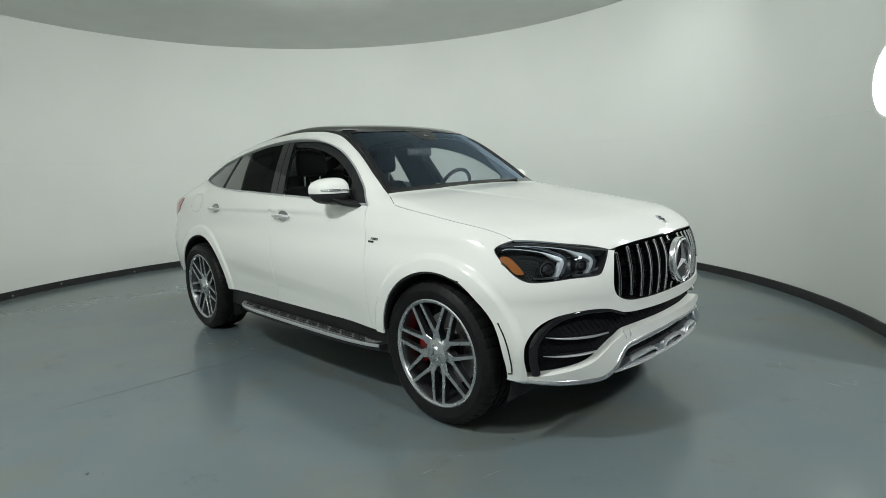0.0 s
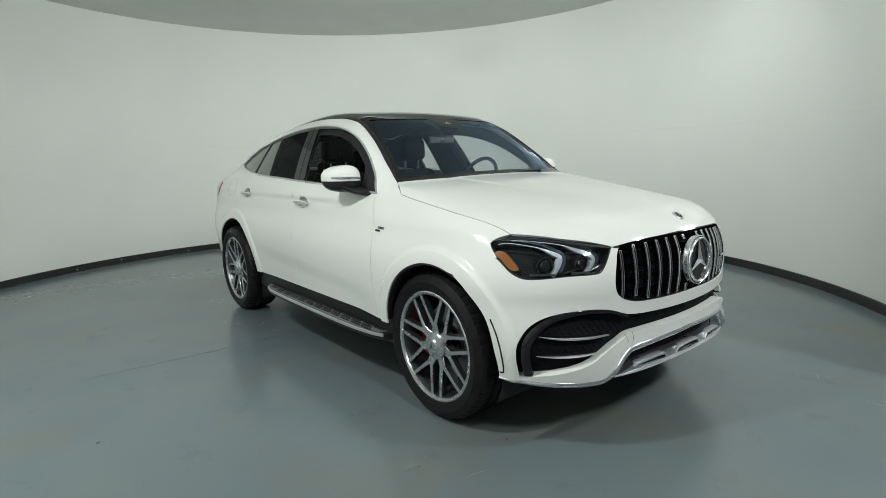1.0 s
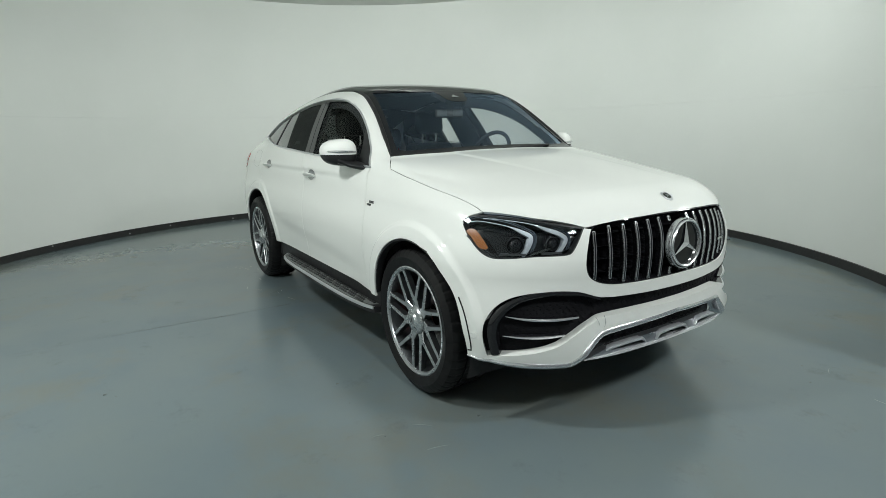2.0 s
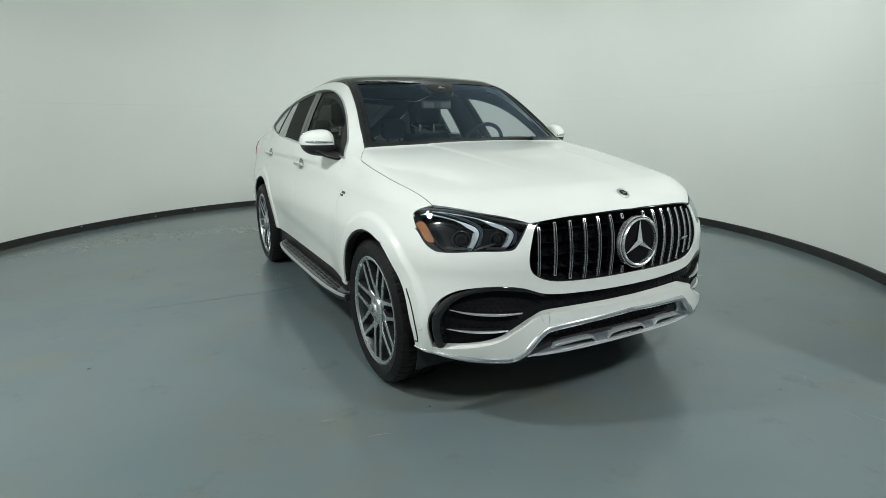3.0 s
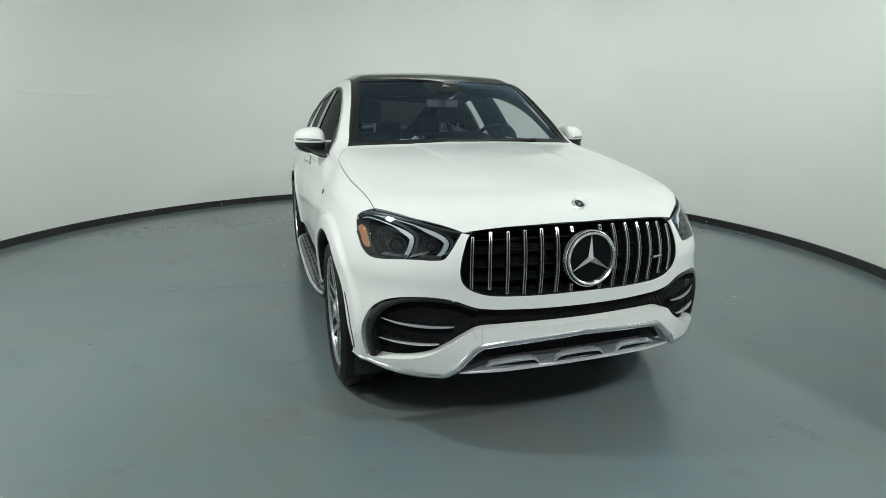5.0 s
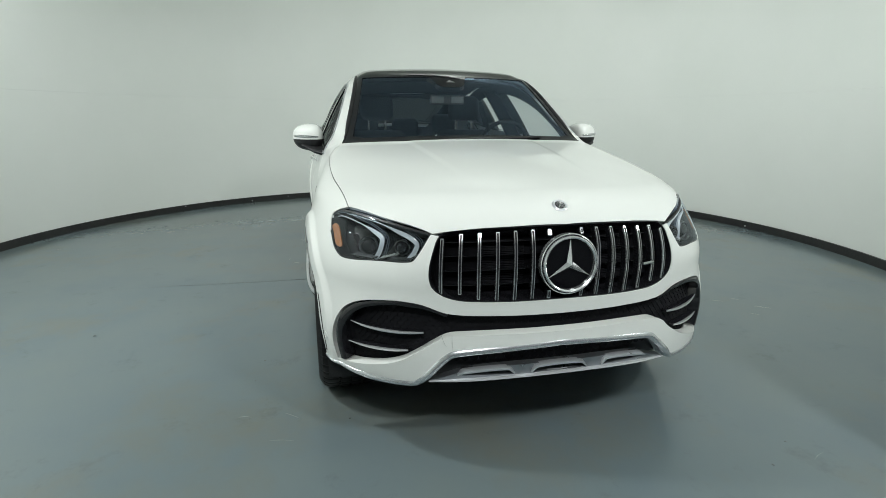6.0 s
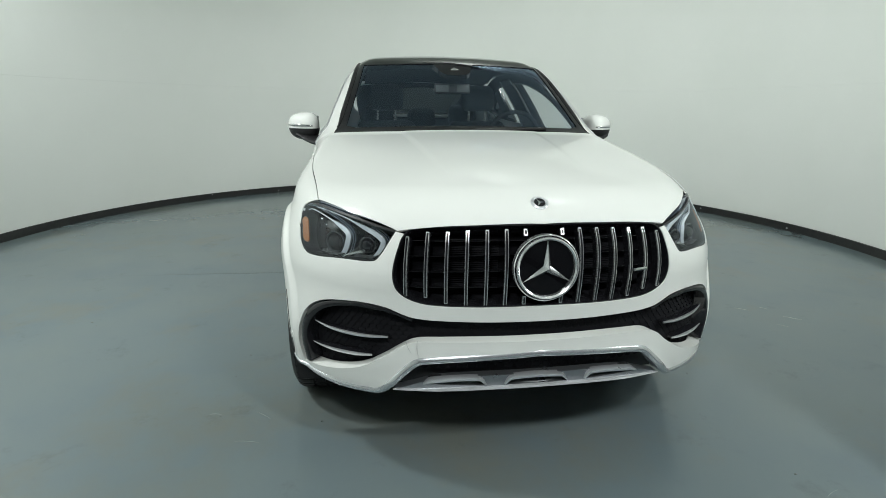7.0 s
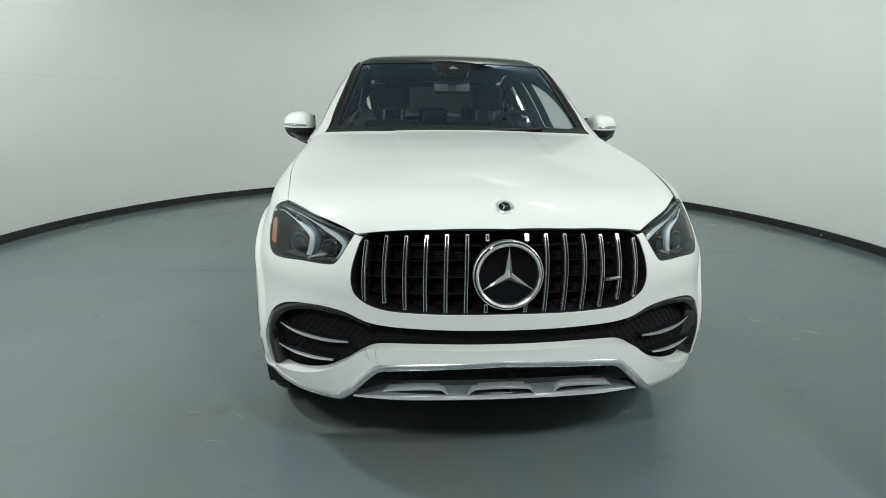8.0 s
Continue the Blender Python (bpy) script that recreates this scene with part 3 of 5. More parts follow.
# small dirt on the floor
random.seed(9)
for x, y, s in [(0.54, -2.32, 0.014), (0.60, -2.27, 0.006), (1.16, -1.24, 0.010), (1.88, -0.81, 0.010), (1.40, -1.27, 0.006), (1.78, -1.26, 0.006), (1.69, 1.065, 0.007), (2.62, 0.82, 0.008), (2.5, 1.0, 0.008), (0.1, -2.9, 0.008), (2.9, -1.2, 0.007)]:
    b = bmesh.new()
    bmesh.ops.create_icosphere(b, subdivisions=1, radius=s)
    for v in b.verts:
        v.co = Vector((v.co.x * random.uniform(0.5, 1.3), v.co.y * random.uniform(0.4, 1.0), max(0, v.co.z) * 0.4))
    ob = tagged(part("dirt_crumb", b, SEAM), "small dark crumb of dirt on the floor", "dirt", "floor dirt")
    ob.matrix_world = pose(x, y, 0.0, 0, 0, random.uniform(0, 180))


# ---- the car: white coupe-backed sport utility, nose along +x ----
car = tagged(new("car"), "white coupe-style sport utility car parked on grey floor", "car")
SIDES = ((False, "right"), (True, "left"))


def side_line(points, gap=0.02, closed=True):
    return spline(points, closed, gap)


# half width of the roof panel and windscreen along the car
EDGE_Y = curve([-2.40, -1.80, -1.343, -1.025, -0.681, -0.254, 0.059, 0.21, 0.378, 0.607, 0.80, 0.958], [0.53, 0.60, 0.622, 0.600, 0.578, 0.574, 0.584, 0.597, 0.616, 0.656, 0.702, 0.742])


def edge_xz(xs):
    """The roof edge in side view."""
    p, n = lay(np.stack([xs, -EDGE_Y(xs)], 1), "top")
    return [(a, b) for a, b in zip(p[:, 0], p[:, 2])]


def arch(cx, cz, r, a0, a1, n=26):
    return [(cx + r * math.cos(radians(a0 + (a1 - a0) * i / n)), cz + r * math.sin(radians(a0 + (a1 - a0) * i / n))) for i in range(n + 1)]


SILL_Z = 0.432
# joint between hood and fender: half width along the car, laid on the form from above
SHUT_Y = curve([1.10, 1.27, 1.44, 1.58, 1.70, 1.80, 1.89], [0.822, 0.830, 0.828, 0.818, 0.802, 0.790, 0.780])
shut_x = np.linspace(1.89, 1.10, 18)
HOOD_SHUT = [(a, b) for a, b in lay(np.stack([shut_x, -SHUT_Y(shut_x)], 1), "top")[0][:, [0, 2]]]
BELT = [(0.896, 1.146), (0.257, 1.186), (-0.243, 1.208), (-0.514, 1.222), (-1.04, 1.247), (-1.44, 1.297)]
DLO_TOP = [(-1.30, 1.437), (-1.224, 1.465), (-0.756, 1.559), (-0.331, 1.594), (-0.008, 1.585), (0.226, 1.550), (0.445, 1.483), (0.62, 1.386), (0.75, 1.283)]
DLO = [[(0.896, 1.146)]] + BELT[1:] + [[(-1.548, 1.330)]] + DLO_TOP


# bends of the form: the raised lips round the wheels and the fold along the doors
FOLDS = [np.array(arch(c[0], c[1], c[2] + e, 0, 185, int((c[2] + e) * 3.25 / 0.013))) for c in (ARCH_F, ARCH_R) for e in (0.054, 0.060, 0.065, 0.070, 0.075, 0.080, 0.085, 0.091, 0.098)]
FOLDS += [np.stack([np.linspace(-1.0, 1.0, 90), 0.640 - 0.057 * np.linspace(-1.0, 1.0, 90) + e], 1) for e in (0.006, -0.004, -0.015, -0.028)]


def cup_line(x, z):
    return np.array([(x + 0.112 * math.cos(a) ** 1 * (0.62 + 0.0 * a), z + 0.005 + 0.036 * math.sin(a)) for a in np.linspace(0, 2 * math.pi, 28, endpoint=False)])


HANDLES = ((-0.040, 1.052), (-1.150, 1.088))
# fender
f0 = math.degrees(math.asin((0.798 - ARCH_F[1]) / ARCH_F[2]))
fender = [[HOOD_SHUT[0]]] + HOOD_SHUT[1:-1] + [[HOOD_SHUT[-1]]] + [[(0.881, 1.117)], (0.922, 0.900), (0.946, 0.641), [(0.970, SILL_Z)], [(ARCH_F[0] - math.sqrt(ARCH_F[2] ** 2 - (SILL_Z - ARCH_F[1]) ** 2), SILL_Z)]]
# joint with the bumper, from the wheel to the headlight, then the headlight's end
NOSE_CUT = [tuple(v) for v in lay(spline([(63.2 / 57.3, 0.798), (57.2 / 57.3, 0.851), (52.4 / 57.3, 0.893)], False, 0.02), "nose")[0][:, [0, 2]]]
fender += arch(*ARCH_F, 177, f0, 24)[1:-1] + [[NOSE_CUT[0]]] + NOSE_CUT[1:-1] + [[NOSE_CUT[-1]], (1.826, 0.951), (1.843, 0.970)]
# doors
CUT_B = [(-0.243, 1.208), (-0.175, 0.864), (-0.155, 0.596), (-0.145, SILL_Z)]
front_door = [[(0.881, 1.117)], [BELT[0]], BELT[1], [CUT_B[0]], CUT_B[1], CUT_B[2], [CUT_B[3]], [(0.970, SILL_Z)], (0.946, 0.641), (0.922, 0.900)]
ra = 80.0
CUT_C = [(-1.44, 1.297), (-1.43, 1.10), (-1.36, 0.95), (ARCH_R[0] + ARCH_R[2] * math.cos(radians(ra)), ARCH_R[1] + ARCH_R[2] * math.sin(radians(ra)))]
r_end = math.degrees(math.asin((SILL_Z - ARCH_R[1]) / ARCH_R[2]))
rear_door = [[CUT_B[0]], BELT[3], BELT[4], [CUT_C[0]], CUT_C[1], CUT_C[2], [CUT_C[3]]] + arch(*ARCH_R, ra, r_end, 16)[1:-1] + [[(ARCH_R[0] + ARCH_R[2] * math.cos(radians(r_end)), SILL_Z)], [CUT_B[3]], CUT_B[2], CUT_B[1]]
flank_top = np.concatenate([np.stack([shut_x, -SHUT_Y(shut_x)], 1), [(1.06, -0.800), (1.01, -0.770), (0.958, -0.742)]])
flank3 = lay(flank_top, "top")[0]
flank = flank3[:, [0, 2]]
# the pressed frame round the windows with the quarter
xs = np.array([0.958, 0.80, 0.607, 0.378, 0.21, 0.059, -0.254, -0.681, -1.025, -1.343, -1.80, -2.20, -2.40])
rim_top = edge_xz(xs)
quarter = [[CUT_C[0]], CUT_C[1], CUT_C[2], [CUT_C[3]]] + arch(*ARCH_R, ra, 168, 20)[1:-1] + [[(ARCH_R[0] + ARCH_R[2] * math.cos(radians(168)), ARCH_R[1] + ARCH_R[2] * math.sin(radians(168)))], [(-2.16, 0.51)], (-2.24, 0.75), [(-2.26, 1.00)], [(-2.36, 1.10)]]
side_frame = [[HOOD_SHUT[-1]], tuple(flank[-3]), tuple(flank[-2]), [rim_top[0]]] + rim_top[1:-1] + [[rim_top[-1]]] + quarter[::-1] + [[(-1.548, 1.330)]] + DLO_TOP + [[(0.896, 1.146)], [(0.881, 1.117)]]

lining = [[(0.90, 1.12)], [rim_top[0]]] + rim_top[1:-3] + [[(-1.70, 1.10)]] + [[(-1.44, 1.297)], [(-1.50, 1.325)]] + [(x - 0.02 - 0.05 * max(0.0, x), z - 0.035 - 0.03 * max(0.0, x)) for x, z in DLO_TOP] + [[(0.70, 1.13)]]
for flip, which in SIDES:
    part("front_fender", panel(side_line(fender), "side", flip=flip, folds=FOLDS), PAINT, car)
    d = part("front_door", panel(side_line(front_door), "side", flip=flip, folds=FOLDS, holes=[cup_line(*HANDLES[0])], grid=0.03), PAINT, car)
    d2 = part("rear_door", panel(side_line(rear_door), "side", flip=flip, folds=FOLDS, holes=[cup_line(*HANDLES[1])], grid=0.03), PAINT, car)
    part("side_frame", panel(side_line(side_frame), "side", flip=flip, thick=0.03, folds=FOLDS, grid=0.03), PAINT, car)
    part("pillar_lining", panel(side_line(lining), "side", flip=flip, thick=0.012, lift=-0.045, grid=0.08), HEADLINER, car, "dark pillar lining")
    # glass
    fw = [[(-0.084, 1.207)], (0.257, 1.192), [(0.70, 1.163)], [(0.60, 1.385)], (0.445, 1.470), (0.226, 1.538), (-0.008, 1.572), [(-0.200, 1.577)]]
    part("window_glass", panel(side_line(fw), "side", flip=flip, thick=0.004, lift=-0.012, grid=0.06), CLEARGLASS, d, "clear front door glass")
    sail = [[(0.71, 1.165)], [(0.880, 1.150)], (0.75, 1.275), [(0.61, 1.385)]]
    part("mirror_sail", panel(side_line(sail), "side", flip=flip, thick=0.02, lift=-0.006), SATIN, d, "black mirror sail")
    bp = [[(-0.086, 1.207)], [(-0.202, 1.577)], [(-0.275, 1.582)], [(-0.175, 1.211)]]
    part("pillar_trim", panel(side_line(bp), "side", flip=flip, lift=-0.005), GLOSSBLACK, d, "gloss black pillar trim")
    bp2 = [[(-0.180, 1.211)], [(-0.280, 1.582)], [(-0.365, 1.581)], [(-0.272, 1.214)]]
    part("pillar_trim", panel(side_line(bp2), "side", flip=flip, lift=-0.005), GLOSSBLACK, d2, "gloss black pillar trim")
    rw = [[(-0.275, 1.217)], [(-0.368, 1.578)], (-0.60, 1.570), [(-0.830, 1.540)], [(-0.770, 1.236)]]
    part("window_glass", panel(side_line(rw), "side", flip=flip, thick=0.004, lift=-0.012, grid=0.06), CLEARGLASS if flip else REARGLASS, d2, "clear rear door glass" if flip else "dark tinted rear door glass")
    bl = [[(-0.150, 1.16)], [(-0.250, 1.600)], [(-0.560, 1.600)], [(-0.500, 1.16)]]
    part("pillar_lining", panel(side_line(bl), "side", flip=flip, thick=0.012, lift=-0.050, grid=0.08), HEADLINER, car, "dark middle pillar lining")
    rw2 = [[(-0.780, 1.236)], [(-0.842, 1.538)], [(-0.985, 1.510)], [(-1.105, 1.252)]]
    part("quarter_light", panel(side_line(rw2), "side", flip=flip, thick=0.02, lift=-0.008, grid=0.06), GREYGLASS, d2, "grey fixed rear light")
    rs = [[(-1.110, 1.253)], [(-0.990, 1.510)], [(-1.030, 1.502)], [(-1.145, 1.257)]]
    part("window_bar", panel(side_line(rs), "side", flip=flip, thick=0.02, lift=-0.004), SATIN, d2)
    rq = [[(-1.150, 1.258)], [(-1.036, 1.500)], (-1.224, 1.455), (-1.33, 1.415), [(-1.535, 1.330)], (-1.44, 1.303)]
    part("quarter_glass", panel(side_line(rq), "side", flip=flip, thick=0.02, lift=-0.008), GREYGLASS, d2, "dark quarter glass")
    # bright mouldings round the windows
    belt = side_line([(0.885, 1.148)] + BELT[1:] + [(-1.548, 1.330)], 0.04, False)
    part("belt_moulding", strip(belt, "side", oval(0.013, 0.010), 0.002, flip=flip), SILVER, car)
    arcl = side_line([(-1.548, 1.330)] + DLO_TOP + [(0.893, 1.146)], 0.04, False)
    part("window_moulding", strip(arcl, "side", oval(0.012, 0.009), 0.002, flip=flip), SILVER, car)

# roof, windscreen, tail
e1 = np.linspace(0.345, -1.02, 20)
roof_half = np.concatenate([[(0.437, 0)], [(0.437 - 0.22 * y ** 2, y) for y in np.linspace(0.1, 0.56, 7)], np.stack([e1, EDGE_Y(e1) - 0.002], 1), [(-1.06, 0.4), (-1.08, 0.0)]])
part("roof_panel", panel(both(roof_half), "top", grid=0.05, lift=-0.002), ROOFGLASS, car, "gloss black panoramic glass roof")


def screen_line(inset, top, low):
    e = np.linspace(low, top, 16)
    b = [(low + 0.22 * (EDGE_Y(low) ** 2 - y ** 2), y) for y in np.linspace(0, EDGE_Y(low) - inset, 14)[:-1]]
    t = [(top + 0.22 * (EDGE_Y(top) ** 2 - y ** 2), y) for y in np.linspace(EDGE_Y(top) - inset, 0, 14)[1:]]
    return both(np.concatenate([b, np.stack([e, EDGE_Y(e) - inset], 1), t]))


frame_out, frame_in = screen_line(-0.003, 0.355, 0.956), screen_line(0.055, 0.385, 0.915)
part("windscreen_border", panel(frame_out, "top", holes=[frame_in], grid=0.04, thick=0.012, lift=0.001), GLOSSBLACK, car, "black printed windscreen border")
part("windscreen", panel(screen_line(0.054, 0.384, 0.916), "top", grid=0.05, thick=0.005, lift=-0.004), SCREEN, car, "laminated windscreen with bluish reflected haze put into its gloss")
for flip, which in SIDES:
    e = np.linspace(0.94, 0.12, 40)
    part("roof_moulding", strip(np.stack([e, -EDGE_Y(e) + 0.008], 1), "top", [(-0.013, -0.01), (0.013, -0.01), (0.012, 0.005), (0.006, 0.010), (-0.006, 0.010), (-0.012, 0.005)], flip=flip, scale=[min(1.0, 0.2 + i / 8, 0.1 + (39 - i) / 14) for i in range(40)]), SATIN, car, "black roof edge moulding")
e2 = np.linspace(-1.05, -2.38, 14)
tail_half = np.concatenate([[(-1.085, 0.0), (-1.065, 0.4)], np.stack([e2, EDGE_Y(e2) - 0.002], 1), [(-2.40, 0.3), (-2.41, 0.0)]])
g2 = np.linspace(-1.16, -2.02, 10)
rear_hole = np.concatenate([[(-1.16, 0.0)], np.stack([g2, EDGE_Y(g2) - 0.12], 1), [(-2.03, 0.0)]])
part("tailgate", panel(both(tail_half), "top", holes=[both(rear_hole)], grid=0.05, thick=0.03), PAINT, car, "white sloping tailgate")
lining_hole = np.concatenate([[(-1.20, 0.0)], np.stack([g2[1:], EDGE_Y(g2[1:]) - 0.21], 1), [(-2.02, 0.0)]])
part("tailgate_lining", panel(both(tail_half), "top", holes=[both(lining_hole)], grid=0.08, thick=0.01, lift=-0.045), HEADLINER, car)
part("rear_window", panel(both(rear_hole), "top", grid=0.06, thick=0.005, lift=-0.006), REARGLASS, car, "dark tinted rear window")

# hood
hood_pts = [(2.322, 0.0, 0.962), (2.304, 0.216, 0.957), (2.272, 0.36, 0.947), (2.252, 0.43, 0.941), (2.228, 0.495, 0.931), (2.085, 0.642, 0.964), (2.00, 0.705, 0.974), (1.900, 0.768, 0.984)]
# the long sides and the corners by the windscreen are the fender's own line
flank3 = flank3 * (1, -1, 1)
front3 = spline([hood_pts[0]] + hood_pts[1:4] + [[hood_pts[4]]] + hood_pts[5:7] + [tuple(flank3[0])], False, 0.02)
rear3 = spline([tuple(flank3[-1]), (1.015, 0.55, 1.224), (1.055, 0.35, 1.226), (1.075, 0.0, 1.228)], False, 0.02)
hood3 = np.concatenate([front3[:-1], flank3, rear3[1:]])
hflat = to_flat(hood3, "hood")
ridge_x = np.arange(1.09, 2.16, 0.02)
ridges = [to_flat(lay(np.stack([ridge_x, side * (0.360 - 0.10 * (ridge_x - 1.2) + off)], 1), "top")[0], "hood") for side in (-1, 1) for off in (-0.033, -0.022, -0.011, 0.0, 0.011, 0.022, 0.033)]
hood = part("hood", panel(both(hflat), "hood", grid=0.03, thick=0.016, folds=ridges), PAINT, car, "white pearl hood with two raised folds")


# dark strips in the joints between the panels, put in for the gaps' shade
def gap_strip(line, view, flip=False):
    part("panel_gap_shade", strip(line, view, [(-0.0045, -0.013), (0.0045, -0.013), (0.0045, -0.006), (-0.0045, -0.006)], flip=flip), GAPGREY, car)


for flip, which in SIDES:
    gap_strip(flank_top, "top", flip)
    for ln in ([(0.881, 1.117), (0.922, 0.900), (0.946, 0.641), (0.970, SILL_Z)], CUT_C):
        gap_strip(side_line(ln, 0.03, False), "side", flip)

for flip, which in SIDES:
    part("pillar_joint", strip(side_line([(0.890, 1.117), HOOD_SHUT[-1]], 0.03, False), "side", [(-0.004, -0.012), (0.004, -0.012), (0.004, -0.0012), (-0.004, -0.0012)], flip=flip), PAINT, car)

# ---- the nose ----
LIGHT = [(53.8, 0.948), (52.4, 0.967), (47.9, 0.977), (36.0, 0.960), [(26.0, 0.931)], (28.9, 0.833), (30.5, 0.823), (36.0, 0.819), (45.2, 0.807), (48.3, 0.830), (51.3, 0.882)]
GRILLE = [(0, 0.967), (11, 0.963), (20.5, 0.951), (23.6, 0.938), (24.9, 0.900), (25.9, 0.790), (25.2, 0.728), (22.6, 0.694), (18.2, 0.680), (0, 0.682)]
SLOT = [(0, 0.621), (13.5, 0.622), (22.2, 0.629), (27.3, 0.660), (33.0, 0.667), (40.0, 0.648), (44.2, 0.605), (46.8, 0.532), (47.3, 0.461), [(46.5, 0.366)], (39.0, 0.393), (31.8, 0.428), (28.0, 0.470), (23.3, 0.535), (19.3, 0.546), (0, 0.549)]
LIP = [(0, 0.503), (13.6, 0.482), (19.4, 0.470), (21.9, 0.458), [(29.0, 0.338)], (39.7, 0.338), (46.5, 0.345), (51.2, 0.355)]
arch_edge = [(51.3, 0.384), (51.8, 0.442), (54.4, 0.626), (59.9, 0.749), (63.2, 0.798)]
half = [[LIP[0]]] + LIP[1:-1] + [[LIP[-1]]] + arch_edge[:-1] + [[arch_edge[-1]], (57.2, 0.851), [(52.4, 0.893)], (51.3, 0.882), (48.3, 0.830), (45.2, 0.807), (36.0, 0.819), (30.5, 0.823), (28.9, 0.833), [(26.0, 0.931)], [(24.3, 0.926)]] + GRILLE[4:-1] + [[GRILLE[-1]]]
bumper_line = nose(half)
slot_line = nose(SLOT)


def crest(p):
    """The lower bar stands forward under the long slot."""
    z, a = p[:, 2], np.abs(p[:, 1])
    bar = np.exp(-((z - 0.522) / 0.026) ** 2) * step(0.62, 0.40, a)
    wing = np.exp(-((z - 0.385) / 0.05) ** 2) * step(0.40, 0.55, a) * step(0.90, 0.62, a)
    mouth = np.exp(-((z - 0.655) / 0.022) ** 2) * step(0.60, 0.35, a)
    return 0.020 * bar + 0.022 * wing + 0.012 * mouth


lips = []
for e in (0.054, 0.060, 0.065, 0.070, 0.075, 0.080, 0.085, 0.091, 0.098):
    q = to_flat(lay(np.array(arch(ARCH_F[0], ARCH_F[1], ARCH_F[2] + e, -8, 75, 60)), "side")[0], "nose")
    lips += [q, q * (-1, 1)]
bumper = part("front_bumper", panel(bumper_line, "nose", holes=[slot_line], grid=0.022, thick=0.05, push=crest, folds=lips), PAINT, car, "white front bumper with a wide black slot")
part("slot_backing", panel(nose([(0, 0.645), (22, 0.655), (33, 0.695), (42, 0.675), (47.5, 0.60), (50, 0.47), (49.0, 0.34), (40, 0.355), (33, 0.385), (26, 0.46), (20, 0.520), (0, 0.525)]), "nose", grid=0.03, lift=-0.0515), MESHBLACK, bumper, "black slot backing")


def scale_mesh(lo, hi, a_max, cell, lift):
    """Rows of overlapping scales, as in a grille mesh, in the band between two heights (functions of the angle)."""
    form = np.array([(-0.50, 0.30), (-0.50, 0.02), (-0.28, -0.26), (0.0, -0.36), (0.28, -0.26), (0.50, 0.02), (0.50, 0.30)])
    spots, row = [], 0
    for z in np.arange(0.36, 0.70, cell * 0.62):
        a = -a_max + cell * 0.46 * (row % 2)
        while a < a_max:
            if lo(abs(a) * 57.3) + 0.006 < z < hi(abs(a) * 57.3) - 0.006:
                spots.append(form * (cell * 0.88, cell) + (a, z))
            a += cell * 0.92
        row += 1
    p, n = lay(np.concatenate(spots), "nose", lift)
    vs, fs = [], []
    for k in range(0, len(p), 7):
        q, m = p[k:k + 7].copy(), n[k:k + 7]
        q -= m * (np.array([1.0, 0.55, 0.15, 0.0, 0.15, 0.55, 1.0]) * 0.004)[:, None]
        base = len(vs)
        vs += [tuple(v) for v in q] + [tuple(v) for v in q - m * 0.006]
        fs += [tuple(base + j for j in range(7)), tuple(base + 13 - j for j in range(7))] + [(base + j, base + 7 + j, base + 7 + (j + 1) % 7, base + (j + 1) % 7) for j in range(7)]
    me = bpy.data.meshes.new("scales")
    me.from_pydata(vs, [], fs)
    return me


slot_hi = curve([0, 13.5, 22.2, 27.3, 33, 40, 44.2, 47], [0.621, 0.622, 0.629, 0.660, 0.667, 0.648, 0.605, 0.52])
slot_lo = curve([0, 19.3, 23.3, 28, 31.8, 39, 46.5], [0.549, 0.546, 0.535, 0.470, 0.428, 0.393, 0.37])
tagged(part("slot_mesh", scale_mesh(slot_lo, slot_hi, 0.74, 0.028, -0.046), MESHBLACK, bumper, "black scale-patterned mesh"), kind="stuff")

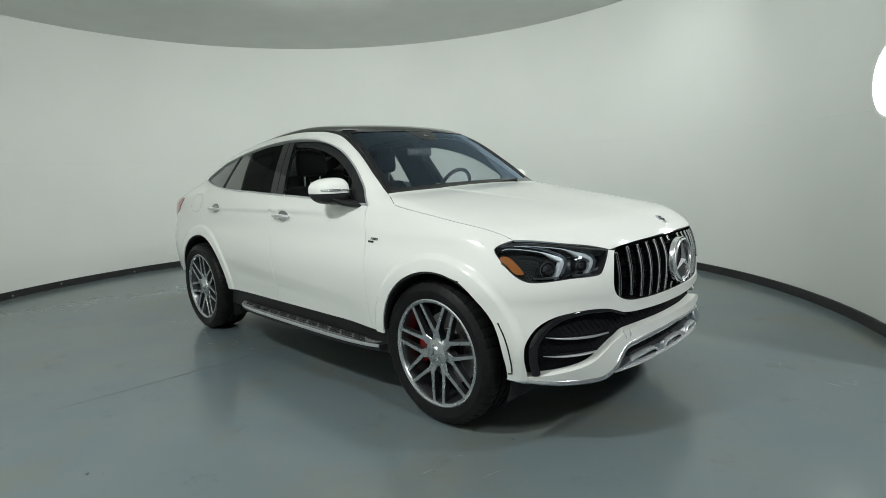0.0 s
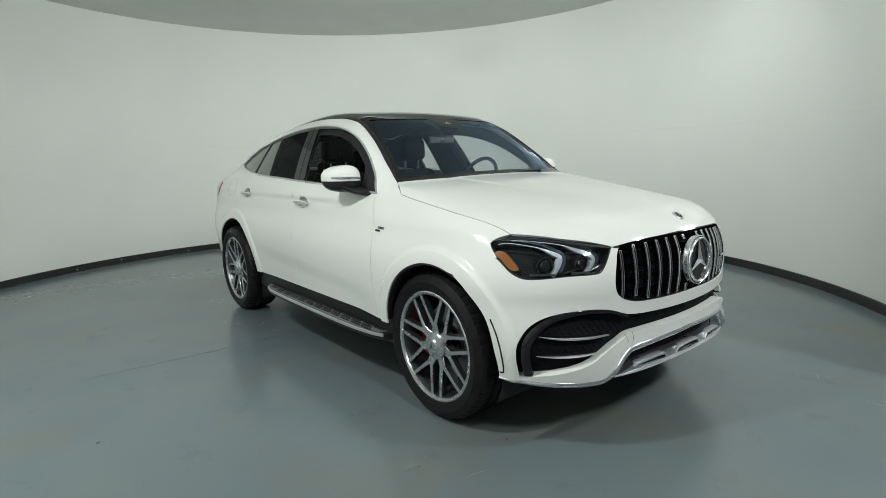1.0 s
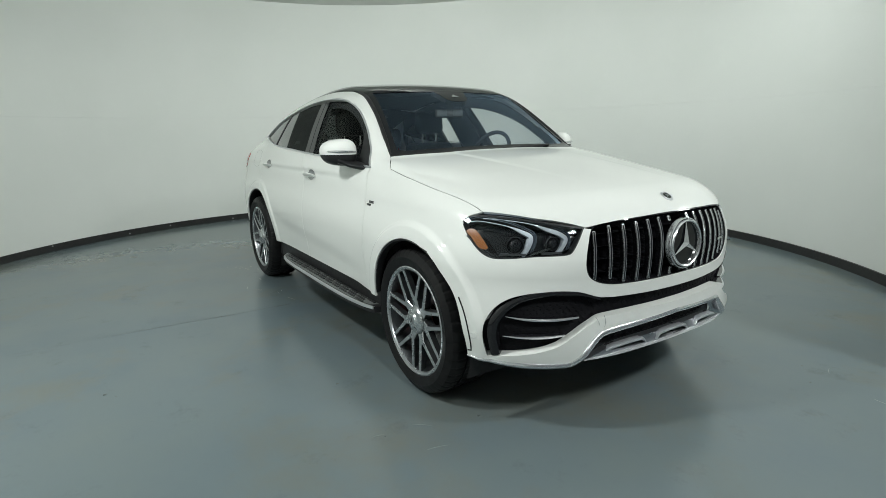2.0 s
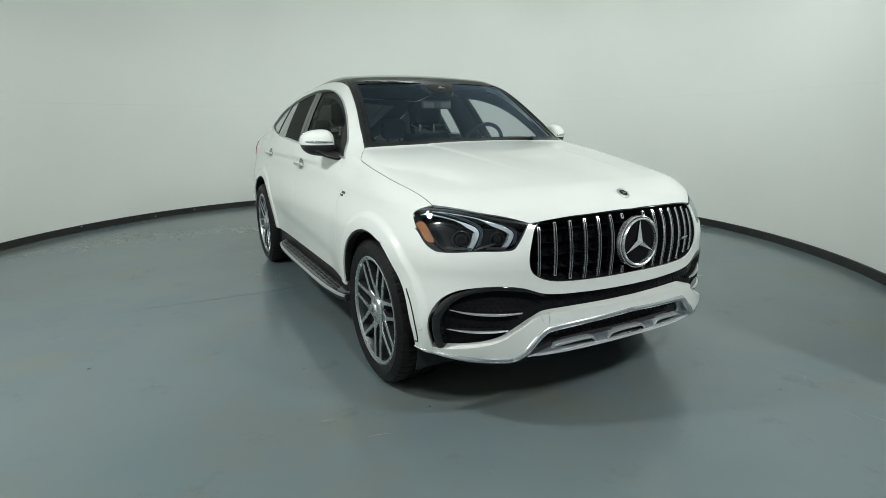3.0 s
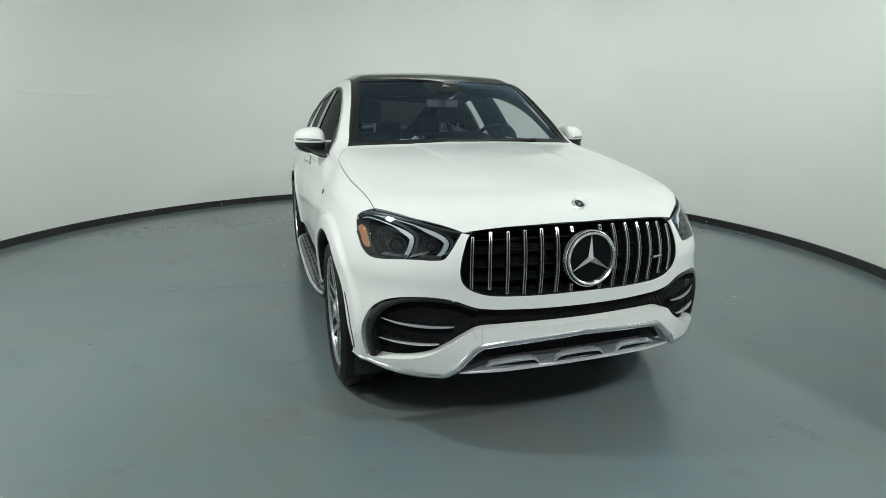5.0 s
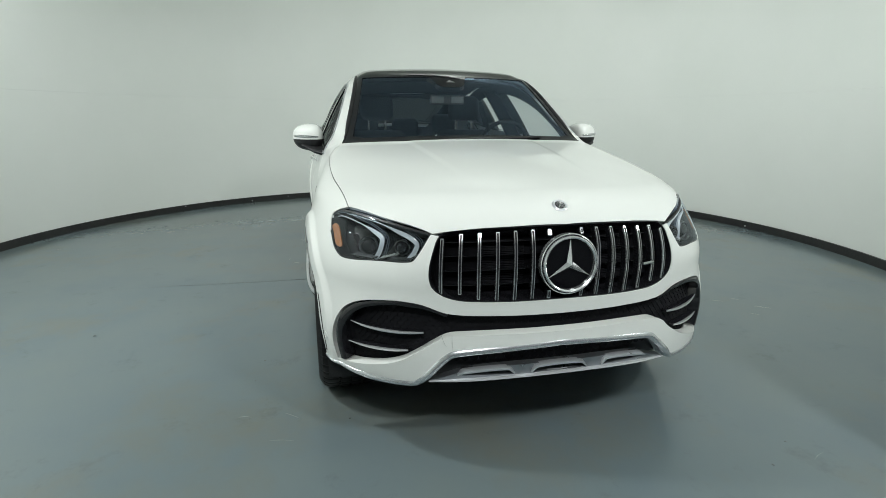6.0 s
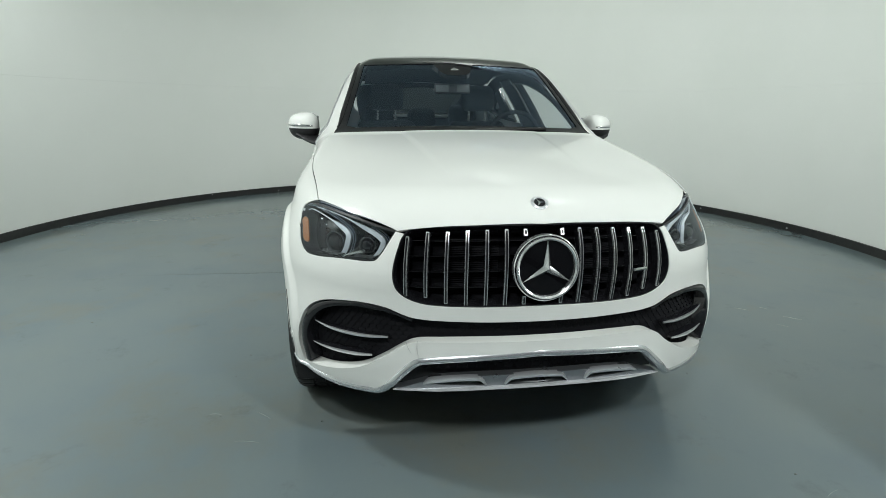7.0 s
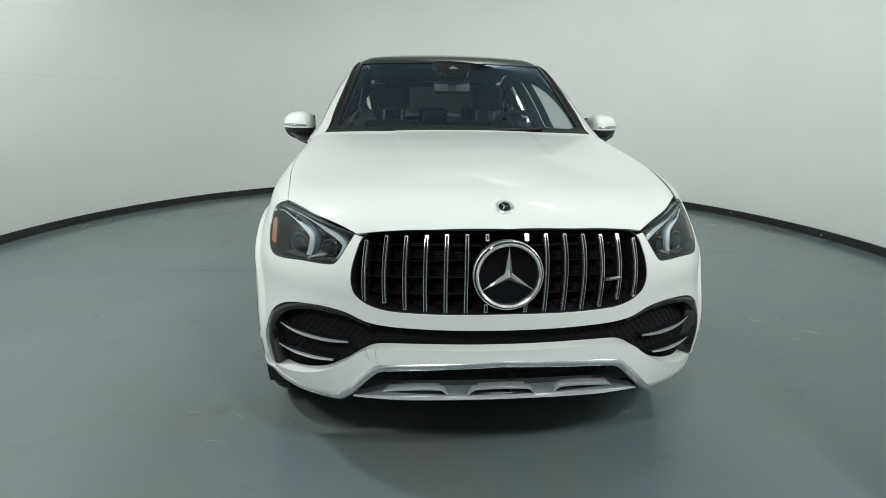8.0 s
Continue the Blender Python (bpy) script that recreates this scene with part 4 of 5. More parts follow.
for s in (-1, 1):
    # dark frame of the corner vent, and its two bright blades
    fr = spline([(s * a / 57.3, z) for a, z in [(22.5, 0.622), (26.5, 0.650), (29.5, 0.657), (33.0, 0.660), (39.0, 0.637), (42.5, 0.598), (45.0, 0.530), (45.4, 0.461), (44.7, 0.378)]], False, 0.012)
    part("vent_frame", strip(fr, "nose", [(-0.020, -0.06), (0.020, -0.06), (0.020, -0.004), (0.012, 0.001), (-0.012, 0.001), (-0.020, -0.004)], 0.003, scale=[0.22 + 0.23 * min(1.0, 3.0 * i / len(fr)) + 0.55 * float(step(0.40, 0.75, i / len(fr))) for i in range(len(fr))]), GLOSSBLACK, bumper, "gloss black vent frame")
    for line, wide in (([(42.6, 0.557), (38.0, 0.545), (31.5, 0.540), (27.0, 0.545)], 0.011), ([(43.2, 0.467), (39.0, 0.462), (33.5, 0.462), (30.0, 0.468)], 0.010)):
        q = spline([(s * (a - (1.6 if s > 0 else 0.0) * max(0.0, (a - 30.0) / 13.0)) / 57.3, z) for a, z in line], False, 0.02)
        w = [0.12 + 0.88 * math.sin(math.pi * (0.03 + 0.80 * i / (len(q) - 1))) for i in range(len(q))]
        blade = part("vent_blade", strip(q, "nose", [(-wide * 0.8, -0.045), (wide * 0.8, -0.045), (wide * 0.5, -0.006), (0.0, 0.002), (-wide * 0.5, -0.004)], -0.012, scale=w), GLOSSBLACK, bumper, "black vent blade with silver edge")
        part("blade_edge", strip(q, "nose", [(-wide * 0.55, -0.006), (wide * 0.55, -0.006), (wide * 0.40, 0.002), (0.0, 0.004), (-wide * 0.40, 0.002)], -0.012, scale=w), SILVER, blade, "satin silver blade edge")
    # wheel-arch slot and parking sensor
    sl = spline([(s * a / 57.3, z) for a, z in [(53.0, 0.625), (51.6, 0.56), (50.6, 0.48), (50.1, 0.385), (51.0, 0.383)]], False, 0.02)
    part("arch_slot", strip(sl, "nose", [(-0.0035, -0.01), (0.0035, -0.01), (0.0035, 0.0015), (-0.0035, 0.0015)]), SATIN, bumper)
    if s > 0:
        continue
    q, m = lay(np.array([(s * 49.3 / 57.3, 0.463)]), "nose", 0.0)
    ring = turned([(0.0, 0.0012), (0.0125, 0.0012), (0.0135, 0.0022), (0.0145, 0.0012), (0.0145, -0.01), (0.0, -0.01)], 20)
    ob = part("parking_sensor", ring, PAINT, bumper)
    ob.matrix_world = Matrix.Translation(q[0]) @ Vector(m[0]).to_track_quat("Y", "Z").to_matrix().to_4x4()

# bright lip under the bumper, lower intake, and the silver plate with three openings
lip = nose([[LIP[0]]] + LIP[1:4] + [(28.0, 0.346), (29.3, 0.334), (31.0, 0.333)] + LIP[5:], 0.02)
keep = lip[:len(lip) // 2 + 1]
lipq = np.concatenate([keep[::-1], keep[1:] * (-1, 1)])
part("lip_moulding", strip(lipq, "nose", [(-0.014, -0.060), (0.014, -0.060), (0.014, 0.001), (0.012, 0.003), (0.003, 0.010), (-0.003, 0.010), (-0.012, 0.003), (-0.014, 0.001)], 0.001, push=crest, scale=[min(1.0, 0.3 + 6.0 * min(i, len(lipq) - 1 - i) / len(lipq)) for i in range(len(lipq))]), LIPSILVER, bumper, "silver lip moulding")
for ln in ([(-21.6, 0.548), (-21.4, 0.468)], [(-23.6, 0.545), (-22.6, 0.500)]):
    part("bumper_joint", strip(spline([(a / 57.3, z) for a, z in ln], False, 0.01), "nose", [(-0.0004, -0.004), (0.0004, -0.004), (0.0004, 0.0008), (-0.0004, 0.0008)], push=crest), JOINTGREY, bumper)
lower_in = nose([[(0, 0.50)], (19.4, 0.475), (22.2, 0.455), (27.5, 0.36), [(28.0, 0.335)], [(0, 0.345)]])
part("lower_intake", panel(lower_in, "nose", grid=0.04, lift=-0.055), DEEPBLACK, bumper, "black lower air intake")
tagged(part("intake_mesh", scale_mesh(lambda d: 0.405, lambda d: np.interp(d, [0, 19, 22, 26], [0.485, 0.455, 0.44, 0.38]), 0.44, 0.034, -0.046), MESHBLACK, bumper, "black scale-patterned mesh"), kind="stuff")
skid = nose([[(0, 0.412)], (12, 0.407), (19, 0.393), [(26.0, 0.352)], (19, 0.361), (10, 0.369), [(0, 0.372)]])
holes = [spline([[((c - w * 1.0) / 57.3, 0.378)], ((c - w * 0.72) / 57.3, 0.390 + t), ((c + w * 0.72) / 57.3, 0.390 + t2), [((c + w) / 57.3, 0.378)]], True, 0.012) for c, w, t, t2 in ((0.0, 6.0, 0.008, 0.008), (-15.0, 5.6, -0.004, 0.006), (15.0, 5.6, 0.006, -0.004))]


def ramp_out(p):
    return 0.016 * step(0.41, 0.36, p[:, 2])


part("skid_plate", panel(skid, "nose", holes=holes, grid=0.02, thick=0.035, lift=-0.005, push=ramp_out), SKIDGREY, bumper, "satin silver skid plate with three openings")
for c, w in ((0.0, 6.0), (-15.0, 5.6), (15.0, 5.6)):
    h = spline([[((c - w * 1.1) / 57.3, 0.366)], [((c - w * 0.8) / 57.3, 0.398)], [((c + w * 0.8) / 57.3, 0.398)], [((c + w * 1.1) / 57.3, 0.366)]], True, 0.02)
    part("skid_recess", panel(h, "nose", grid=0.04, thick=0.01, lift=-0.022), DEEPBLACK, bumper)

# bright brows over the openings and a bright lower edge
for c, w, t, t2 in ((0.0, 6.0, 0.008, 0.008), (-15.0, 5.6, -0.004, 0.006), (15.0, 5.6, 0.006, -0.004)):
    q = spline([[((c - w * 1.00) / 57.3, 0.380)], ((c - w * 0.78) / 57.3, 0.394 + t), ((c + w * 0.78) / 57.3, 0.394 + t2), [((c + w * 1.00) / 57.3, 0.380)]], False, 0.008)
    part("skid_brow", strip(q, "nose", [(-0.0065, -0.020), (0.0065, -0.020), (0.0065, 0.002), (0.0035, 0.009), (-0.0035, 0.009), (-0.0065, 0.002)], 0.0, push=ramp_out, scale=[min(1.0, 0.3 + 8.0 * min(i, len(q) - 1 - i) / len(q)) for i in range(len(q))]), SILVER, bumper, "silver frame of an opening")
q = spline([(-26 / 57.3, 0.352), (-19 / 57.3, 0.361), (-10 / 57.3, 0.369), (0, 0.372), (10 / 57.3, 0.369), (19 / 57.3, 0.361), (26 / 57.3, 0.352)], False, 0.015)
part("skid_edge", strip(q, "nose", [(-0.005, -0.02), (0.005, -0.02), (0.005, 0.002), (0.002, 0.007), (-0.004, 0.004)], 0.0, push=ramp_out, scale=[min(1.0, 0.25 + 5.0 * min(i, len(q) - 1 - i) / len(q)) for i in range(len(q))]), BRIGHT, bumper, "silver lower edge")

# grille
grille = part("grille", panel(nose(GRILLE), "nose", grid=0.04, lift=-0.095), VOIDBLACK, car, "black grille with upright chrome bars")
gl = nose(GRILLE)
part("grille_surround", strip(gl, "nose", [(-0.006, -0.095), (0.006, -0.095), (0.003, -0.002), (-0.003, -0.002)], -0.003, closed=True), GLOSSBLACK, grille)
g_hi = curve([0, 11, 20.5, 23.6, 25.5], [0.958, 0.954, 0.942, 0.926, 0.885])
g_lo = curve([0, 18.2, 22.6, 25.2, 26], [0.690, 0.690, 0.705, 0.738, 0.79])


def grille_bar(y, cut=None):
    """One upright bar with a chrome front and a dark flank; cut: the gap left for the emblem."""
    a = math.degrees(math.atan2(y, math.sqrt(max(0.1, 1.15 ** 2 - y * y))))
    zs = np.linspace(g_lo(abs(a)) + 0.004, g_hi(abs(a)) - 0.004, 26)
    for keep in ([zs] if cut is None else [zs[zs < 0.823 - cut], zs[zs > 0.823 + cut]]):
        if len(keep) < 2:
            continue
        x0 = lay(np.array([(a / 57.3, z) for z in keep]), "nose", -0.012)
        part("grille_bar", sweep(x0[0], [(-0.0072, -0.004), (0.0072, -0.004), (0.0072, -0.001), (0.0056, 0.003), (-0.0056, 0.003), (-0.0072, -0.001)], False, x0[1]), POLISHED, grille, "upright chrome bar")
        part("bar_body", sweep(x0[0], [(-0.0058, -0.030), (0.0058, -0.030), (0.0062, -0.0042), (-0.0062, -0.0042)], False, x0[1]), GLOSSBLACK, grille)
        inset = sweep(np.concatenate([x0[0][:1] * 0.6 + x0[0][1:2] * 0.4, x0[0][1:-1], x0[0][-1:] * 0.6 + x0[0][-2:-1] * 0.4]) + x0[1] * 0.0036, [(-0.0036, -0.004), (0.0036, -0.004), (0.0034, 0.0), (-0.0034, 0.0)], False, x0[1])
        part("bar_inset", inset, GLOSSBLACK, grille)


for k in range(-7, 8):
    y = 0.0663 * k
    grille_bar(y, None if abs(k) >= 2 else (0.145 if k == 0 else 0.102))
for z in (0.735, 0.80, 0.865, 0.925):
    sl = spline([(-24.0 / 57.3, z - 0.012), (0, z), (24.0 / 57.3, z - 0.012)], False, 0.03)
    part("grille_slat", strip(sl, "nose", [(-0.0016, -0.02), (0.0016, -0.02), (0.0012, 0.020), (-0.0008, 0.020)], -0.074), GLOSSBLACK, grille)
# fine radiator fins behind the bars
for a0, a1 in ((-17.0, -7.5), (7.5, 17.0)):
    fins = bmesh.new()
    for z in np.arange(0.705, 0.935, 0.0085):
        q = spline([(a0 / 57.3, z), (a1 / 57.3, z)], False, 0.05)
        b = strip(q, "nose", [(-0.0016, -0.012), (0.0016, -0.012), (0.0016, 0.0), (-0.0016, 0.0)], -0.088)
        me = bpy.data.meshes.new("t")
        b.to_mesh(me)
        b.free()
        fins.from_mesh(me)
        bpy.data.meshes.remove(me)
    tagged(part("radiator_grid", fins, MESHBLACK, grille, "fine dark radiator fins"), kind="stuff")

# round emblem
EMB = 0.823
q, m = lay(np.array([(0.0, EMB)]), "nose", 0.0)
emb = Matrix.Translation(q[0] + m[0] * 0.002) @ Vector((m[0][0], 0, m[0][2])).to_track_quat("Y", "Z").to_matrix().to_4x4()
ob = part("emblem_base", turned([(0.0, -0.03), (0.113, -0.03), (0.113, 0.000), (0.106, 0.004), (0.10, 0.000), (0.0, 0.000)], 64), BLACKGLASS, grille, "glossy black emblem disc")
ob.matrix_world = emb
ob = part("emblem_ring", turned([(0.096, -0.002), (0.098, 0.012), (0.103, 0.016), (0.107, 0.012), (0.109, -0.002)], 64), POLISHED, grille, "round chrome emblem ring")
ob.matrix_world = emb
ob = part("emblem_rim", turned([(0.111, -0.02), (0.112, 0.004), (0.114, 0.006), (0.116, 0.003), (0.116, -0.02)], 64), POLISHED, grille, "thin outer chrome ring")
ob.matrix_world = emb
bm = bmesh.new()
top = bm.verts.new((0, 0.022, 0))
tips, notch = [], []
for k in range(3):
    a, b = radians(90 + 120 * k), radians(150 + 120 * k)
    tips.append(bm.verts.new((0.098 * math.cos(a), 0.004, 0.098 * math.sin(a))))
    notch.append(bm.verts.new((0.0145 * math.cos(b), 0.004, 0.0145 * math.sin(b))))
for k in range(3):
    bm.faces.new((top, tips[k], notch[k]))
    bm.faces.new((top, notch[k], tips[(k + 1) % 3]))
bm.faces.new([v for k in range(3) for v in (tips[2 - k], notch[1 - k])])
bmesh.ops.recalc_face_normals(bm, faces=bm.faces[:])
ob = part("emblem_star", bm, POLISHED, grille, "three-armed chrome emblem")
ob.matrix_world = emb
q, m = lay(np.array([(math.atan2(0.365, 1.09), 0.790)]), "nose", -0.004)
ob = part("grille_badge", box(0.060, 0.008, 0.012, 0.002), CHROME, grille, "small slim chrome badge")
ob.matrix_world = Matrix.Translation(q[0]) @ Vector((m[0][0], m[0][1], 0)).to_track_quat("Y", "Z").to_matrix().to_4x4()
# small round camera under the emblem
q, m = lay(np.array([(0.0, 0.699)]), "nose", -0.012)
ob = part("front_camera", turned([(0.0, 0.004), (0.005, 0.003), (0.0065, 0.001), (0.008, 0.003), (0.010, 0.001), (0.010, -0.03), (0.0, -0.03)], 24), GLOSSBLACK, grille, "small round black camera")
ob.matrix_world = Matrix.Translation(q[0]) @ Vector(m[0]).to_track_quat("Y", "Z").to_matrix().to_4x4()
# round badge on the hood
q, m = lay(np.array([[2.258 * math.cos(0.6) - 1.02 * math.sin(0.6), 0.0]]), "hood", 0.0)
base = Matrix.Translation(q[0]) @ Vector(m[0]).to_track_quat("Y", "X").to_matrix().to_4x4()
badge = part("hood_badge", turned([(0.0, -0.004), (0.031, -0.004), (0.031, 0.001), (0.027, 0.004), (0.022, 0.004), (0.020, 0.002), (0.0, 0.002)], 40), SILVER, hood, "small round silver badge")
badge.matrix_world = base
ob = part("badge_core", turned([(0.0, 0.002), (0.0195, 0.002), (0.0195, 0.0032), (0.0, 0.0032)], 32), GLOSSBLACK, badge)
ob.matrix_world = base
bm = bmesh.new()
top = bm.verts.new((0, 0.0075, 0))
tips, notch = [], []
for k in range(3):
    a, b = radians(90 + 120 * k), radians(150 + 120 * k)
    tips.append(bm.verts.new((0.0205 * math.cos(a), 0.0035, 0.0205 * math.sin(a))))
    notch.append(bm.verts.new((0.0045 * math.cos(b), 0.0035, 0.0045 * math.sin(b))))
for k in range(3):
    bm.faces.new((top, tips[k], notch[k]))
    bm.faces.new((top, notch[k], tips[(k + 1) % 3]))
bmesh.ops.recalc_face_normals(bm, faces=bm.faces[:])
ob = part("badge_star", bm, CHROME, badge)
ob.matrix_world = base

# headlights
LENSEDGE = plain("cut glass edge", (0.30, 0.36, 0.44), 0.12, metal=0.5, coat=0.8)
for s in (-1, 1):
    line = spline([[(s * p[0][0] / 57.3, p[0][1])] if isinstance(p, list) else (s * p[0] / 57.3, p[1]) for p in LIGHT], True, 0.012)
    lamp = part("headlight", panel(line, "nose", grid=0.03, thick=0.02, lift=-0.075), GLOSSBLACK, car, "dark headlight with two light hooks")
    part("lens", panel(line, "nose", grid=0.025, thick=0.004, lift=-0.003), LENS, lamp, "clear headlight lens")
    part("bezel", strip(line, "nose", [(-0.005, -0.08), (0.005, -0.08), (0.004, -0.005), (-0.004, -0.005)], closed=True), SATIN, lamp)
    am = spline([(s * a / 57.3, z) for a, z in [(52.6, 0.908), (51.6, 0.924), (49.9, 0.920), (48.0, 0.886), (46.6, 0.850), (47.2, 0.841), (48.9, 0.848), (51.1, 0.889)]], True, 0.01)
    part("side_reflector", panel(am, "nose", grid=0.03, thick=0.006, lift=-0.008), AMBER, lamp, "amber side reflector")
    # two light guides: fine upper lines that turn down into bright deep hooks
    for pts, bend, end in (([(51.6, 0.950), (49.8, 0.957), (46.0, 0.952), (42.0, 0.940), (39.0, 0.924), (37.2, 0.905), (37.6, 0.870), (39.2, 0.822)], 0.030, 0.066), ([(48.5, 0.969), (44.0, 0.967), (38.0, 0.955), (33.0, 0.934), (30.6, 0.917), (29.4, 0.897), (29.9, 0.868), (31.2, 0.833)], 0.036, 0.068)):
        q = spline([(s * a / 57.3, z) for a, z in pts], False, 0.008)
        k = len(q)
        p, n = lay(q, "nose")
        u = np.arange(k) / (k - 1)
        top = step(0.45, 0.68, u)
        p = p - n * (0.012 + (bend - 0.012) * top + (end - bend) * step(0.68, 1.0, u))[:, None]
        ways = [tuple(v) for v in (n * 0.25 + np.array((1.0, s * 0.12, 0.0)))]
        wide = [float(0.22 + 0.95 * t) for t in top]
        part("light_guide", sweep(p, [(-0.0085, -0.026), (0.0085, -0.026), (0.0078, -0.003), (0.0, 0.0), (-0.0078, -0.003)], False, ways, wide), LIGHTBAR, lamp, "bright white light guide")
        for off in (0.017, 0.024):
            side = np.cross(np.gradient(p, axis=0), ways)
            side /= np.linalg.norm(side, axis=1, keepdims=True)
            way = 1.0 if side[k // 2][2] > 0 else -1.0
            part("light_guide_line", sweep(p + side * (way * off) - n * 0.006, [(-0.0012, -0.02), (0.0012, -0.02), (0.0010, 0.0), (-0.0010, 0.0)], False, ways), LENSEDGE, lamp, "fine clear light line")
    # small bright reflector fins beside the hooks
    for a0, z0, count in ((37.6, 0.826, 6), (30.4, 0.842, 4)):
        for i in range(count):
            q = spline([(s * (a0 - 0.75 * i) / 57.3, z0 + 0.004 * i), (s * (a0 - 1.3 - 0.75 * i) / 57.3, z0 + 0.016 + 0.005 * i)], False, 0.008)
            part("reflector_fin", strip(q, "nose", [(-0.0016, -0.02), (0.0016, -0.02), (0.0012, 0.0), (-0.0012, 0.0)], -0.050), CHROME, lamp)
    for a, z, r in ((41.2, 0.877, 0.034), (32.8, 0.884, 0.026)):
        q, m = lay(np.array([(s * a / 57.3, z)]), "nose", -0.060)
        unit = Matrix.Translation(q[0]) @ Vector((m[0][0] + 0.8, m[0][1], 0)).to_track_quat("Y", "Z").to_matrix().to_4x4()
        ob = part("projector", turned([(r * 1.25, -0.03), (r * 1.25, 0.012), (r * 1.1, 0.016), (r, 0.004), (r * 0.95, 0.012), (r * 0.6, 0.026), (0.0, 0.031)], 32), GLOSSBLACK, lamp, "dark glass projector")
        ob.matrix_world = unit
        ob = part("projector_ring", turned([(r * 1.02, 0.004), (r * 1.06, 0.016), (r * 1.12, 0.018), (r * 1.18, 0.012), (r * 1.18, 0.0)], 32), DARKSILVER, lamp, "grey metal ring")
        ob.matrix_world = unit
    # ribbed grey shelves that carry the projectors
    for a0, a1, z in ((44.5, 38.5, 0.838), (35.0, 30.6, 0.842)):
        for i in range(4):
            q = spline([(s * a0 / 57.3, z - 0.004 * i), (s * a1 / 57.3, z - 0.002 - 0.003 * i)], False, 0.02)
            part("reflector_step", strip(q, "nose", [(-0.0012, -0.018), (0.0012, -0.018), (0.0009, 0.0), (-0.0009, 0.0)], -0.058 + 0.008 * i), DARKSILVER, lamp)


# ---- wheels ----
def spoke(a, b, w0, w1, front0, front1, deep0, deep1):
    """A tapered spoke from plan point a to b in the wheel's plane (x, z), with a bright face and slanting flanks."""
    bm = bmesh.new()
    a, b = Vector(a), Vector(b)
    t = (b - a).normalized()
    s = Vector((-t.y, t.x))
    rows = []
    for p, w, f, d in ((a, w0, front0, deep0), (a.lerp(b, 0.5), (w0 + w1) / 2 * 0.92, (front0 + front1) / 2 - 0.001, (deep0 + deep1) / 2), (b, w1, front1, deep1)):
        rows.append([bm.verts.new((p.x + s.x * k * w, y, p.y + s.y * k * w)) for k, y in ((-0.68, f + d), (-0.54, f + 0.004), (-0.46, f), (0.46, f), (0.54, f + 0.004), (0.68, f + d))])
    for p, q in zip(rows, rows[1:]):
        for j in range(6):
            f = bm.faces.new((p[j], p[(j + 1) % 6], q[(j + 1) % 6], q[j]))
            f.material_index = 1 if j in (0, 4, 5) else 0
    bm.faces.new(rows[0])
    bm.faces.new(rows[-1][::-1])
    bmesh.ops.recalc_face_normals(bm, faces=bm.faces[:])
    return bm


def polar(r, deg):
    return (r * math.cos(radians(deg)), r * math.sin(radians(deg)))


RIM_R, TYRE_R, TYRE_W = 0.286, 0.387, 0.285


